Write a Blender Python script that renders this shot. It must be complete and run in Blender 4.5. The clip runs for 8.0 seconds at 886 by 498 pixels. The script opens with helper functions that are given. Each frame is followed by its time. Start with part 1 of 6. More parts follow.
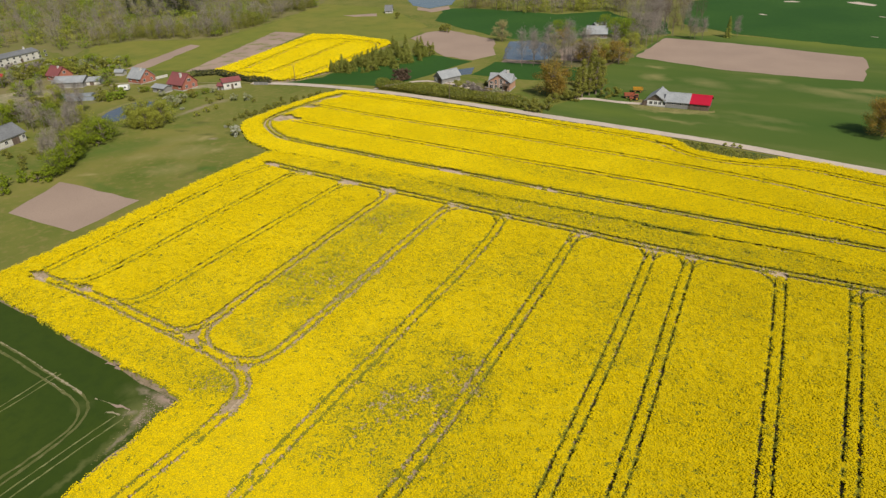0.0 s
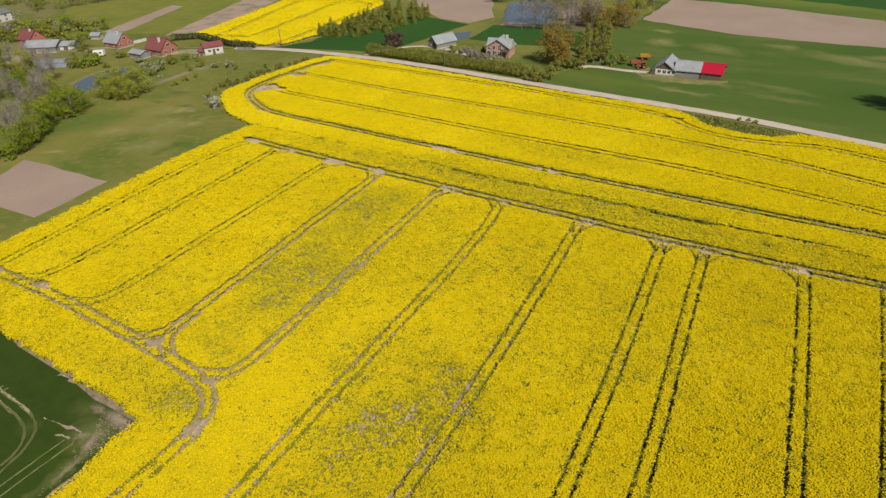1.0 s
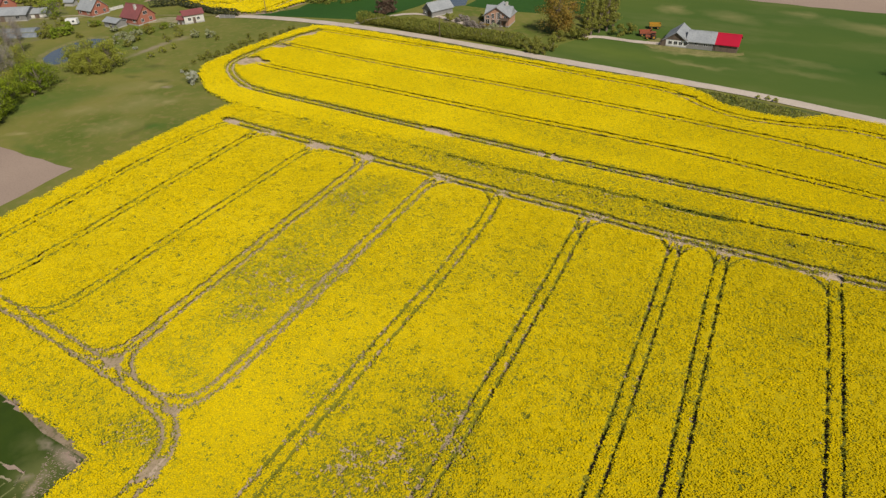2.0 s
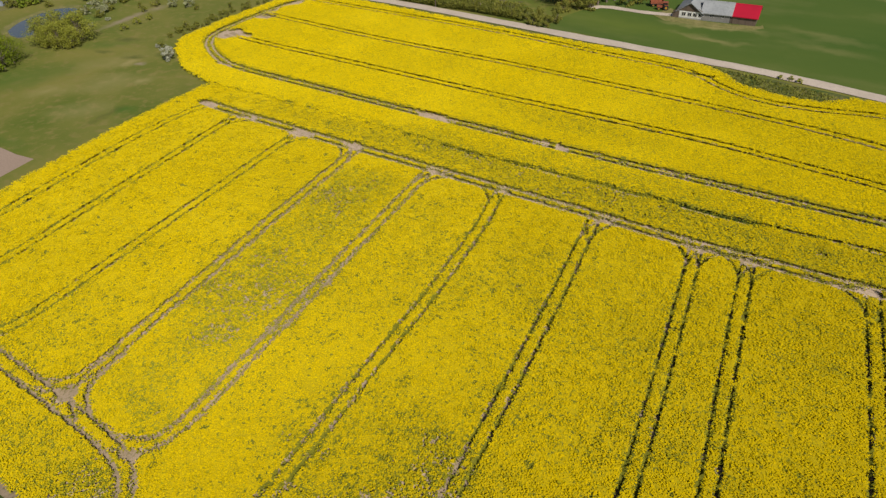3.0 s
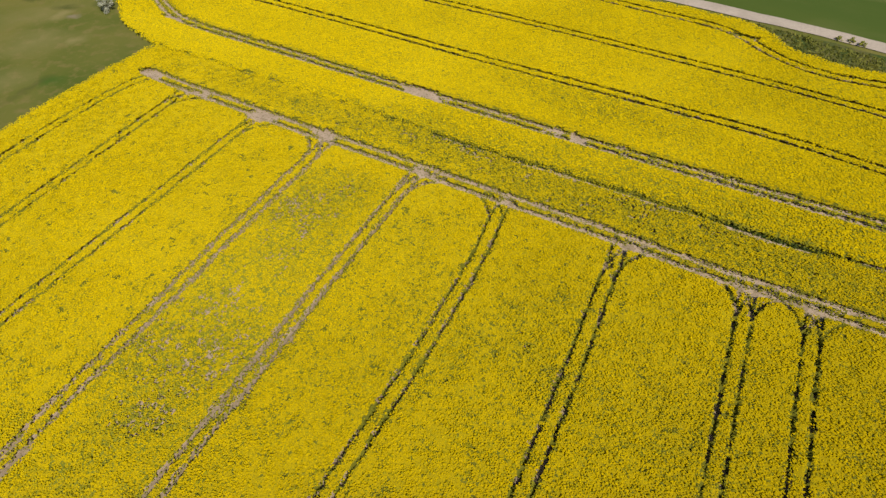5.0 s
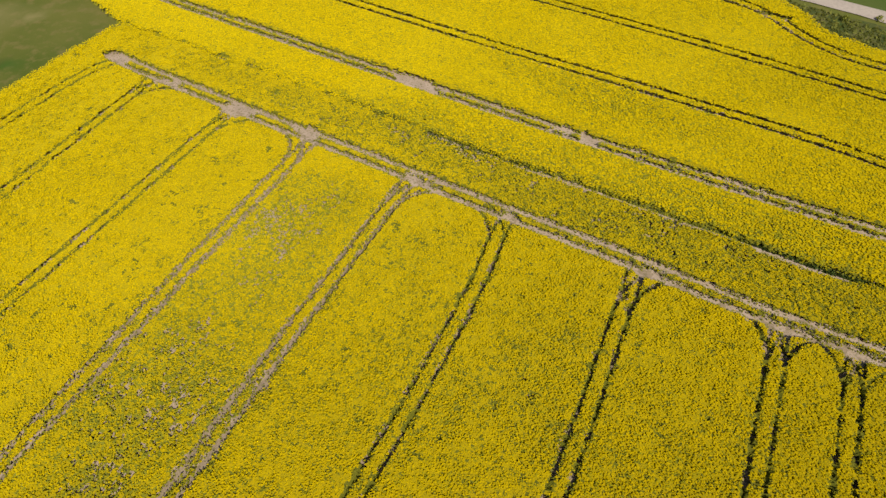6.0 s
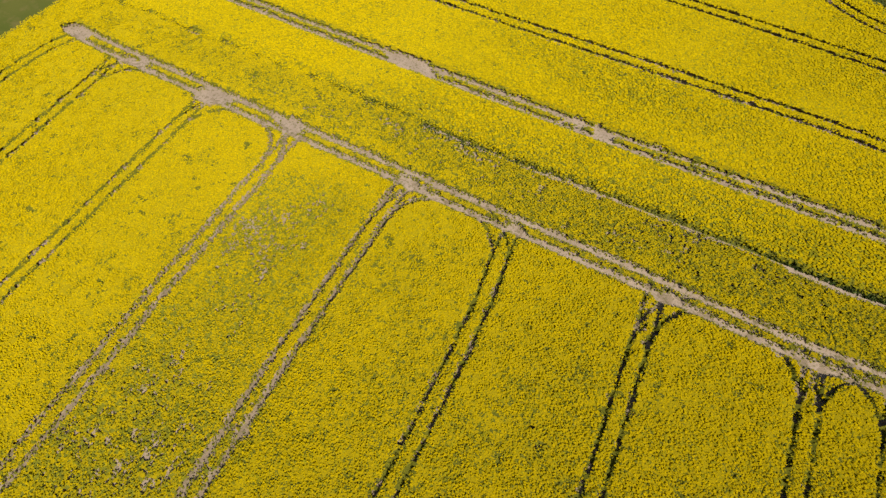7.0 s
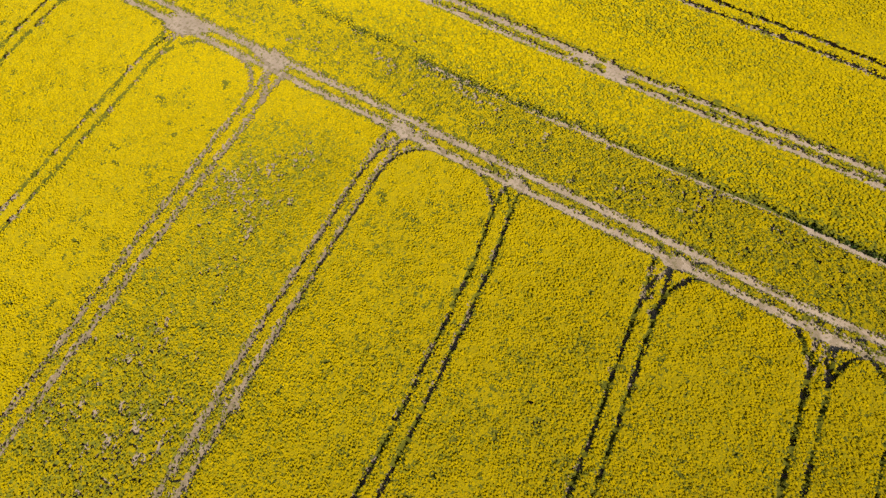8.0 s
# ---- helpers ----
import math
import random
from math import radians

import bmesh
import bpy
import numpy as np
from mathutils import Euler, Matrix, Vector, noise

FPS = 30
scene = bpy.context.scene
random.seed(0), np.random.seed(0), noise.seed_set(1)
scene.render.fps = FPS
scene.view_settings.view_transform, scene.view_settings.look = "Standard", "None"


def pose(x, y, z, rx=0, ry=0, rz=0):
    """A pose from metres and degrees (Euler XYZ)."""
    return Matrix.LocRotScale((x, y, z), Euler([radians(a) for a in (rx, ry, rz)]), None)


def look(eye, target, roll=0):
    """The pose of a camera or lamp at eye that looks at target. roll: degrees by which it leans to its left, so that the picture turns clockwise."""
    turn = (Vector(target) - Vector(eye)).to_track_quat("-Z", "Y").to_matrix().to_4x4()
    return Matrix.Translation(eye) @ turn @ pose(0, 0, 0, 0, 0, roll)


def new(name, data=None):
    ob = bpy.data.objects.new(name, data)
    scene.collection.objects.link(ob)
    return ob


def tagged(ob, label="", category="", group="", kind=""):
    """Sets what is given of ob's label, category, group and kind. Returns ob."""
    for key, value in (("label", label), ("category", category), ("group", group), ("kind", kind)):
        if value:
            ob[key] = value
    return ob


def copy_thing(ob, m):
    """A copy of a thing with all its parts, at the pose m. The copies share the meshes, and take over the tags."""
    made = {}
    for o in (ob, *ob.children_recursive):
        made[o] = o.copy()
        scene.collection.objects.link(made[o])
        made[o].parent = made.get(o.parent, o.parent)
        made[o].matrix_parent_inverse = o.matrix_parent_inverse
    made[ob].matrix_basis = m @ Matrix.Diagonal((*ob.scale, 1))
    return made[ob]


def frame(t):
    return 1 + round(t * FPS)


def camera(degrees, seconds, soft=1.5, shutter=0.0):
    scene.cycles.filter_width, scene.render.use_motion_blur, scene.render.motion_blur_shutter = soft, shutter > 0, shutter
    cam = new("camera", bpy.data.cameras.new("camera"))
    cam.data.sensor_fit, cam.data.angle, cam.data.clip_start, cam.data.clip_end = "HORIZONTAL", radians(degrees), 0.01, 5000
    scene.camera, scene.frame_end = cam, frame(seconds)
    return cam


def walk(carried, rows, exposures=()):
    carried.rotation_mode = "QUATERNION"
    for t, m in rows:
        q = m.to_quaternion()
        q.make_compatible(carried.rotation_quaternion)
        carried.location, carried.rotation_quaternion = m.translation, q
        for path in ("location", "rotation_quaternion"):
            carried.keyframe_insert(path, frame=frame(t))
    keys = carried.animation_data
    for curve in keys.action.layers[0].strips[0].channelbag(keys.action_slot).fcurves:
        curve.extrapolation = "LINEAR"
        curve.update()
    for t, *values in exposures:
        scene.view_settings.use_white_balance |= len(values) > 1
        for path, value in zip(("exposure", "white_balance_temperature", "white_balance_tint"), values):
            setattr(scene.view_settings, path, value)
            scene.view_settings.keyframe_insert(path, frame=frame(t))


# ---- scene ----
cam = camera(69.1, 8.0, 1.4)
PATH = [
    (0, (2.502, 4.357, 61.726), (1.568, 5.85, 60.777), -2.4),
    (0.5, (0.035, 9.812, 61.459), (-0.882, 11.28, 60.458), -2.4),
    (1, (-2.459, 15.429, 61.257), (-3.362, 16.87, 60.205), -2.4),
    (1.5, (-5.015, 21.011, 60.884), (-5.904, 22.426, 59.785), -2.5),
    (3, (-13.431, 37.315, 60.044), (-14.268, 38.646, 58.808), -2.6),
    (3.5, (-16.271, 42.692, 59.781), (-17.088, 43.99, 58.498), -2.7),
    (4, (-19.294, 48.045, 59.566), (-20.088, 49.309, 58.234), -2.7),
    (5.5, (-28.21, 64.453, 58.58), (-28.933, 65.599, 57.109), -2.9),
    (6, (-30.983, 69.915, 58.184), (-31.679, 71.009, 56.662), -3.0),
    (6.5, (-34.088, 75.298, 57.956), (-34.748, 76.332, 56.376), -3.1),
    (7, (-37.005, 80.213, 57.912), (-37.619, 81.17, 56.266), -3.3),
    (7.5, (-39.125, 84.2, 57.748), (-39.675, 85.03, 56.013), -3.9),
    (8, (-40.696, 87.471, 57.744), (-41.171, 88.172, 55.932), -4.5),
]
walk(cam, [(t, look(eye, target, roll)) for t, eye, target, roll in PATH], [(0.0, 0.07), (1.5, -0.02), (3.5, -0.13), (5.5, -0.16), (7.0, -0.14), (8.0, 0.0)])

# ---- sky, sun ----
SUN = Vector((0.592, -0.384, 0.709)).normalized()
world = bpy.data.worlds.new("sky")
scene.world = world
world.use_nodes = True
wn = world.node_tree
sky = wn.nodes.new("ShaderNodeTexSky")
sky.sky_type = 'NISHITA'
sky.sun_disc = False
sky.sun_elevation = math.asin(SUN.z)
sky.sun_rotation = math.atan2(SUN.x, SUN.y)
sky.dust_density = 1.5
wn.links.new(sky.outputs[0], wn.nodes["Background"].inputs[0])
wn.nodes["Background"].inputs[1].default_value = 0.065
sun_data = bpy.data.lights.new("sun", 'SUN')
sun_data.energy = 4.2
sun_data.angle = radians(0.53)
sun_data.color = (1.0, 0.94, 0.82)
sun = new("sun", sun_data)
sun.matrix_world = look(tuple(SUN * 400), (0, 0, 0))


# ---- materials ----
def surface(name, a, b, c=None, big=0.05, small=2.0, rough=0.9, bump=0.3, depth=0.05, amount=0.35, island=0.0, spec=0.2, metal=0.0, per_object=0.0, stretch=None, thin=0.0, edge=(0.45, 0.68), matte=0.0):
    """Colours a and b mottled at a large scale, c in fine grain; optional shift of value for each island or object."""
    m = bpy.data.materials.new(name)
    m.use_nodes = True
    n, l = m.node_tree.nodes, m.node_tree.links
    bsdf = n["Principled BSDF"]
    bsdf.inputs["Roughness"].default_value = rough
    bsdf.inputs["Specular IOR Level"].default_value = spec
    bsdf.inputs["Metallic"].default_value = metal
    bsdf.inputs["Diffuse Roughness"].default_value = matte
    tc = n.new("ShaderNodeTexCoord")
    vec = tc.outputs["Object"]
    if stretch:
        mp = n.new("ShaderNodeMapping")
        mp.inputs["Scale"].default_value = stretch[:3]
        mp.inputs["Rotation"].default_value = (0, 0, radians(stretch[3]) if len(stretch) > 3 else 0)
        l.new(vec, mp.inputs["Vector"])
        vec = mp.outputs[0]
    n1 = n.new("ShaderNodeTexNoise")
    n1.inputs["Scale"].default_value = big
    n1.inputs["Detail"].default_value = 5 if matte else 8
    l.new(vec, n1.inputs["Vector"])
    r1 = n.new("ShaderNodeMapRange")
    r1.inputs["From Min"].default_value = 0.35
    r1.inputs["From Max"].default_value = 0.65
    l.new(n1.outputs["Fac"], r1.inputs["Value"])
    n2 = n.new("ShaderNodeTexNoise")
    n2.inputs["Scale"].default_value = small
    n2.inputs["Detail"].default_value = 4 if matte else 9
    n2.inputs["Roughness"].default_value = 0.5 if matte else 0.62
    l.new(vec, n2.inputs["Vector"])
    mix = n.new("ShaderNodeMix")
    mix.data_type = 'RGBA'
    mix.inputs["A"].default_value = (*a, 1)
    mix.inputs["B"].default_value = (*b, 1)
    l.new(r1.outputs[0], mix.inputs["Factor"])
    out = mix.outputs["Result"]
    if c:
        r2 = n.new("ShaderNodeMapRange")
        r2.inputs["From Min"].default_value = edge[0]
        r2.inputs["From Max"].default_value = edge[1]
        r2.inputs["To Max"].default_value = amount * 2
        l.new(n2.outputs["Fac"], r2.inputs["Value"])
        mix2 = n.new("ShaderNodeMix")
        mix2.data_type = 'RGBA'
        l.new(r2.outputs[0], mix2.inputs["Factor"])
        l.new(out, mix2.inputs["A"])
        mix2.inputs["B"].default_value = (*c, 1)
        out = mix2.outputs["Result"]
    if island or per_object:
        if island:
            g = n.new("ShaderNodeNewGeometry")
            rnd = g.outputs["Random Per Island"]
        else:
            g = n.new("ShaderNodeObjectInfo")
            rnd = g.outputs["Random"]
        k = island or per_object
        r3 = n.new("ShaderNodeMapRange")
        r3.inputs["To Min"].default_value = 1 - k
        r3.inputs["To Max"].default_value = 1 + k
        l.new(rnd, r3.inputs["Value"])
        hsv = n.new("ShaderNodeHueSaturation")
        l.new(out, hsv.inputs["Color"])
        l.new(r3.outputs[0], hsv.inputs["Value"])
        out = hsv.outputs[0]
    l.new(out, bsdf.inputs["Base Color"])
    if thin:
        tr = n.new("ShaderNodeBsdfTranslucent")
        l.new(out, tr.inputs["Color"])
        ms = n.new("ShaderNodeMixShader")
        ms.inputs[0].default_value = thin
        l.new(bsdf.outputs[0], ms.inputs[1])
        l.new(tr.outputs[0], ms.inputs[2])
        l.new(ms.outputs[0], n["Material Output"].inputs["Surface"])
    if bump:
        bp = n.new("ShaderNodeBump")
        bp.inputs["Strength"].default_value = bump
        bp.inputs["Distance"].default_value = depth
        l.new(n2.outputs["Fac"], bp.inputs["Height"])
        l.new(bp.outputs[0], bsdf.inputs["Normal"])
    return m


M = {}
M["flower"] = surface("rape_blossom", (0.64, 0.48, 0.002), (0.585, 0.445, 0.003), (0.50, 0.395, 0.004), 0.06, 7.0, 0.9, 0.0, 0.05, 0.2, island=0.12, spec=0.03, thin=0.08, matte=1.0)
M["bud"] = surface("rape_green_buds", (0.40, 0.345, 0.010), (0.33, 0.30, 0.014), None, 0.3, 7.0, 0.9, 0.0, island=0.2, spec=0.03, thin=0.08, matte=1.0)
# lower blossom; its dark specks paint stems and shade in gaps between heads
M["under"] = surface("rape_lower_blossom_gap_shade", (0.53, 0.40, 0.005), (0.46, 0.355, 0.007), (0.25, 0.20, 0.012), 0.5, 9.0, 0.9, 0.5, 0.08, 0.42, edge=(0.50, 0.62), spec=0.03, matte=1.0)
M["leaf"] = surface("rape_leaf", (0.188, 0.188, 0.017), (0.255, 0.238, 0.023), (0.13, 0.135, 0.013), 0.4, 6.0, 0.85, 0.5, 0.08, 0.35, island=0.2, edge=(0.48, 0.62), spec=0.1, matte=1.0)
M["soil"] = surface("tilled_soil", (0.36, 0.265, 0.205), (0.315, 0.23, 0.18), (0.25, 0.185, 0.14), 0.05, 3.0, 0.95, 0.6, 0.06, 0.3)
M["rut"] = surface("compacted_soil", (0.57, 0.435, 0.33), (0.45, 0.34, 0.25), (0.20, 0.18, 0.06), 0.5, 3.0, 0.95, 0.6, 0.05, 0.4, edge=(0.52, 0.64))
# soil with plant litter, darkened too for the shade between the crop walls
M["shaded_litter_rut"] = surface("rut_litter_and_shade", (0.44, 0.33, 0.23), (0.34, 0.255, 0.17), (0.17, 0.155, 0.055), 0.5, 3.0, 0.95, 0.6, 0.05, 0.4, edge=(0.50, 0.64))
M["gravel"] = surface("gravel_road", (0.56, 0.47, 0.39), (0.48, 0.40, 0.33), (0.40, 0.33, 0.27), 0.25, 2.5, 0.95, 0.3, 0.03, 0.3)
M["meadow"] = surface("meadow_grass", (0.105, 0.135, 0.019), (0.19, 0.18, 0.040), (0.215, 0.182, 0.055), 0.05, 0.45, 0.95, 0.5, 0.15, 0.42, edge=(0.50, 0.66))
M["verge"] = surface("rough_verge_grass", (0.07, 0.10, 0.02), (0.17, 0.15, 0.05), (0.04, 0.07, 0.015), 0.3, 1.5, 0.95, 0.6, 0.2, 0.4)
M["cereal"] = surface("young_cereal", (0.031, 0.056, 0.004), (0.041, 0.066, 0.005), (0.024, 0.046, 0.004), 0.06, 0.5, 0.9, 0.4, 0.1, 0.3)
M["cereal_far"] = surface("winter_cereal", (0.024, 0.076, 0.010), (0.036, 0.096, 0.013), (0.022, 0.068, 0.010), 0.02, 0.4, 0.9, 0.3, 0.1, 0.3)
M["pasture"] = surface("spring_pasture", (0.057, 0.106, 0.015), (0.085, 0.125, 0.020), (0.20, 0.19, 0.07), 0.025, 0.04, 0.95, 0.3, 0.1, 0.24, stretch=(0.5, 1.2, 1.0, -10), edge=(0.50, 0.74))
M["lawn"] = surface("old_pasture", (0.16, 0.178, 0.026), (0.20, 0.19, 0.036), (0.115, 0.148, 0.022), 0.02, 0.1, 0.95, 0.3, 0.1, 0.35)
M["dry"] = surface("dry_grass", (0.26, 0.22, 0.09), (0.17, 0.165, 0.05), (0.11, 0.13, 0.035), 0.35, 1.2, 0.95, 0.4, 0.1, 0.4)
M["water"] = surface("pond_water", (0.075, 0.09, 0.105), (0.095, 0.105, 0.115), None, 0.1, 0.8, 0.10, 0.0, spec=0.5)
M["bark"] = surface("bark", (0.16, 0.125, 0.095), (0.24, 0.20, 0.165), (0.09, 0.07, 0.05), 1.0, 6.0, 0.9, 0.6, 0.03, 0.3)
M["twig"] = surface("bare_twigs", (0.32, 0.275, 0.24), (0.38, 0.33, 0.29), None, 0.3, 3.0, 0.9, 0.0, island=0.2, thin=0.35)
M["green"] = surface("spring_foliage", (0.32, 0.39, 0.04), (0.22, 0.295, 0.032), None, 0.25, 3.0, 0.8, 0.0, island=0.25, thin=0.45)
# dark second green and wide leaf variation paint the shaded gaps of the crowns
M["fresh"] = surface("shade_mottled_foliage", (0.195, 0.245, 0.010), (0.095, 0.135, 0.008), None, 0.25, 3.0, 0.8, 0.0, island=0.5, thin=0.05)
M["olive"] = surface("budding_foliage", (0.35, 0.34, 0.07), (0.265, 0.28, 0.06), None, 0.25, 3.0, 0.8, 0.0, island=0.2, thin=0.52)
M["tan"] = surface("tan_budding_foliage", (0.42, 0.36, 0.16), (0.32, 0.28, 0.12), None, 0.4, 3.0, 0.8, 0.0, island=0.25, thin=0.35)
M["rust"] = surface("rusty_foliage", (0.43, 0.27, 0.055), (0.32, 0.27, 0.06), None, 0.5, 3.0, 0.8, 0.0, island=0.25, thin=0.5)
M["needle"] = surface("conifer_needles", (0.27, 0.29, 0.055), (0.32, 0.33, 0.07), None, 0.4, 3.0, 0.85, 0.0, island=0.25, thin=0.4)
M["pale"] = surface("blossom_branches", (0.40, 0.40, 0.25), (0.28, 0.30, 0.13), None, 0.5, 3.0, 0.85, 0.0, island=0.2, thin=0.3)
M["white_bloom"] = surface("white_blossom", (0.50, 0.50, 0.40), (0.38, 0.39, 0.27), None, 0.5, 3.0, 0.85, 0.0, island=0.2, thin=0.3)
M["dark_twig"] = surface("dark_twigs", (0.085, 0.055, 0.035), (0.115, 0.075, 0.05), None, 0.5, 3.0, 0.85, 0.0, island=0.3)
M["slate"] = surface("grey_fibre_cement_roof", (0.33, 0.34, 0.35), (0.26, 0.27, 0.28), (0.19, 0.20, 0.21), 0.3, 2.0, 0.75, 0.4, 0.03, 0.3)
M["dark_slate"] = surface("dark_weathered_roof", (0.19, 0.195, 0.20), (0.145, 0.15, 0.155), (0.11, 0.11, 0.115), 0.3, 2.0, 0.8, 0.4, 0.03, 0.3)
M["maroon"] = surface("maroon_sheet_roof", (0.245, 0.078, 0.076), (0.19, 0.066, 0.065), (0.14, 0.062, 0.058), 0.3, 2.0, 0.6, 0.3, 0.03, 0.3)
M["red"] = surface("bright_red_sheet_roof", (0.45, 0.012, 0.035), (0.38, 0.012, 0.033), None, 0.2, 2.0, 0.5, 0.2, 0.02)
M["render"] = surface("pale_plaster", (0.60, 0.575, 0.53), (0.52, 0.495, 0.45), (0.40, 0.38, 0.34), 0.3, 2.0, 0.9, 0.2, 0.01, 0.25)
M["brick"] = surface("red_brick_wall", (0.40, 0.15, 0.10), (0.33, 0.125, 0.085), (0.25, 0.11, 0.08), 0.4, 4.0, 0.9, 0.4, 0.02, 0.3)
M["tan_brick"] = surface("tan_brick_wall", (0.50, 0.29, 0.20), (0.44, 0.25, 0.17), (0.35, 0.20, 0.14), 0.4, 4.0, 0.9, 0.4, 0.02, 0.3)
M["block"] = surface("grey_block_wall", (0.27, 0.26, 0.25), (0.21, 0.20, 0.19), (0.15, 0.14, 0.13), 0.4, 3.0, 0.9, 0.4, 0.02, 0.3)
M["timber"] = surface("weathered_boards", (0.17, 0.125, 0.095), (0.12, 0.09, 0.07), (0.08, 0.06, 0.05), 0.4, 3.0, 0.9, 0.4, 0.02, 0.3, stretch=(6, 6, 0.6))
M["mark"] = surface("worn_wheel_mark", (0.13, 0.133, 0.045), (0.085, 0.10, 0.023), (0.19, 0.175, 0.08), 0.25, 0.9, 0.95, 0.3, 0.05, 0.3, edge=(0.5, 0.66))
M["pale_mark"] = surface("thin_wheel_mark", (0.24, 0.24, 0.10), (0.14, 0.155, 0.045), (0.08, 0.10, 0.02), 0.4, 1.2, 0.95, 0.3, 0.05, 0.35)
M["litter"] = surface("woodland_floor", (0.13, 0.12, 0.05), (0.19, 0.16, 0.08), (0.09, 0.11, 0.03), 0.05, 0.4, 0.95, 0.5, 0.2, 0.35)
M["spruce"] = surface("dark_spruce_needles", (0.055, 0.065, 0.03), (0.08, 0.085, 0.04), None, 0.4, 3.0, 0.85, 0.0, island=0.2, thin=0.2)
M["hedge"] = surface("hedge_leaf", (0.28, 0.275, 0.048), (0.19, 0.21, 0.036), None, 0.4, 3.0, 0.85, 0.0, island=0.2, thin=0.35)
M["weedy"] = surface("weedy_tilled_soil", (0.36, 0.265, 0.205), (0.315, 0.23, 0.18), (0.17, 0.175, 0.05), 0.05, 0.13, 0.95, 0.4, 0.05, 0.42, edge=(0.50, 0.62))
M["catkin"] = surface("yellow_spring_foliage", (0.43, 0.43, 0.07), (0.33, 0.36, 0.06), None, 0.25, 3.0, 0.8, 0.0, island=0.2, thin=0.5)
M["glade"] = surface("woodland_grass", (0.145, 0.155, 0.035), (0.20, 0.175, 0.065), (0.19, 0.15, 0.085), 0.03, 0.3, 0.95, 0.4, 0.15, 0.35)
M["seam_grass"] = surface("seam_grass", (0.075, 0.115, 0.020), (0.11, 0.14, 0.030), None, 0.4, 3.0, 0.85, 0.0, island=0.3, thin=0.25)
M["worn"] = surface("worn_ground", (0.36, 0.30, 0.20), (0.26, 0.235, 0.13), (0.17, 0.175, 0.06), 0.12, 0.6, 0.95, 0.4, 0.08, 0.4, edge=(0.48, 0.64))
M["margin"] = surface("worn_margin", (0.22, 0.165, 0.105), (0.31, 0.235, 0.165), (0.11, 0.11, 0.04), 0.4, 2.0, 0.95, 0.5, 0.06, 0.42, edge=(0.48, 0.62))
M["frame"] = surface("white_window_paint", (0.72, 0.71, 0.68), (0.66, 0.65, 0.62), None, 1, 3, 0.6, 0.0)
M["concrete"] = surface("concrete", (0.42, 0.40, 0.37), (0.34, 0.32, 0.30), (0.25, 0.24, 0.22), 0.5, 3.0, 0.9, 0.3, 0.02, 0.3)
M["machine_red"] = surface("faded_red_machine_paint", (0.34, 0.095, 0.05), (0.26, 0.08, 0.045), (0.16, 0.07, 0.045), 0.8, 4, 0.6, 0.1, 0.01, 0.3)
M["machine_yellow"] = surface("orange_yellow_machine_paint", (0.46, 0.24, 0.02), (0.38, 0.20, 0.03), (0.22, 0.13, 0.03), 0.8, 4, 0.6, 0.1, 0.01, 0.3)
M["rubber"] = surface("tyre_rubber", (0.03, 0.03, 0.03), (0.05, 0.045, 0.04), None, 1, 6, 0.9, 0.2, 0.01)
M["plastic"] = surface("greenhouse_film", (0.22, 0.24, 0.26), (0.16, 0.18, 0.20), None, 0.5, 3, 0.6, 0.2, 0.03, spec=0.3)


def stain(material, colour, spots, scale=0.16, reach=9.0):
    """Soft uneven patches of another growth on a ground: (x, y, half length, half width, degrees, strength)."""
    n, l = material.node_tree.nodes, material.node_tree.links
    bsdf = n["Principled BSDF"]
    base = bsdf.inputs["Base Color"].links[0].from_socket
    tc = n.new("ShaderNodeTexCoord")
    wob = n.new("ShaderNodeTexNoise")
    wob.inputs["Scale"].default_value, wob.inputs["Detail"].default_value = scale, 6
    l.new(tc.outputs["Object"], wob.inputs["Vector"])
    push = n.new("ShaderNodeVectorMath")
    push.operation = 'MULTIPLY_ADD'
    push.inputs[1].default_value = (reach, reach, 0.0)
    l.new(wob.outputs["Color"], push.inputs[0])
    l.new(tc.outputs["Object"], push.inputs[2])
    total = None
    for x, y, rx, ry, turn, strength in spots:
        mp = n.new("ShaderNodeMapping")
        mp.vector_type = 'TEXTURE'
        mp.inputs["Location"].default_value = (x + reach / 2, y + reach / 2, 0)
        mp.inputs["Rotation"].default_value = (0, 0, radians(turn))
        mp.inputs["Scale"].default_value = (rx, ry, 60)
        l.new(push.outputs[0], mp.inputs["Vector"])
        g = n.new("ShaderNodeTexGradient")
        g.gradient_type = 'SPHERICAL'
        l.new(mp.outputs[0], g.inputs["Vector"])
        k = n.new("ShaderNodeMath")
        k.operation = 'MULTIPLY'
        k.inputs[1].default_value = strength * 1.5
        k.use_clamp = True
        l.new(g.outputs["Fac"], k.inputs[0])
        out = k.outputs[0]
        if total is not None:
            mx = n.new("ShaderNodeMath")
            mx.operation = 'MAXIMUM'
            l.new(total, mx.inputs[0])
            l.new(out, mx.inputs[1])
            out = mx.outputs[0]
        total = out
    mix = n.new("ShaderNodeMix")
    mix.data_type = 'RGBA'
    l.new(total, mix.inputs["Factor"])
    l.new(base, mix.inputs["A"])
    mix.inputs["B"].default_value = (*colour, 1)
    l.new(mix.outputs["Result"], bsdf.inputs["Base Color"])


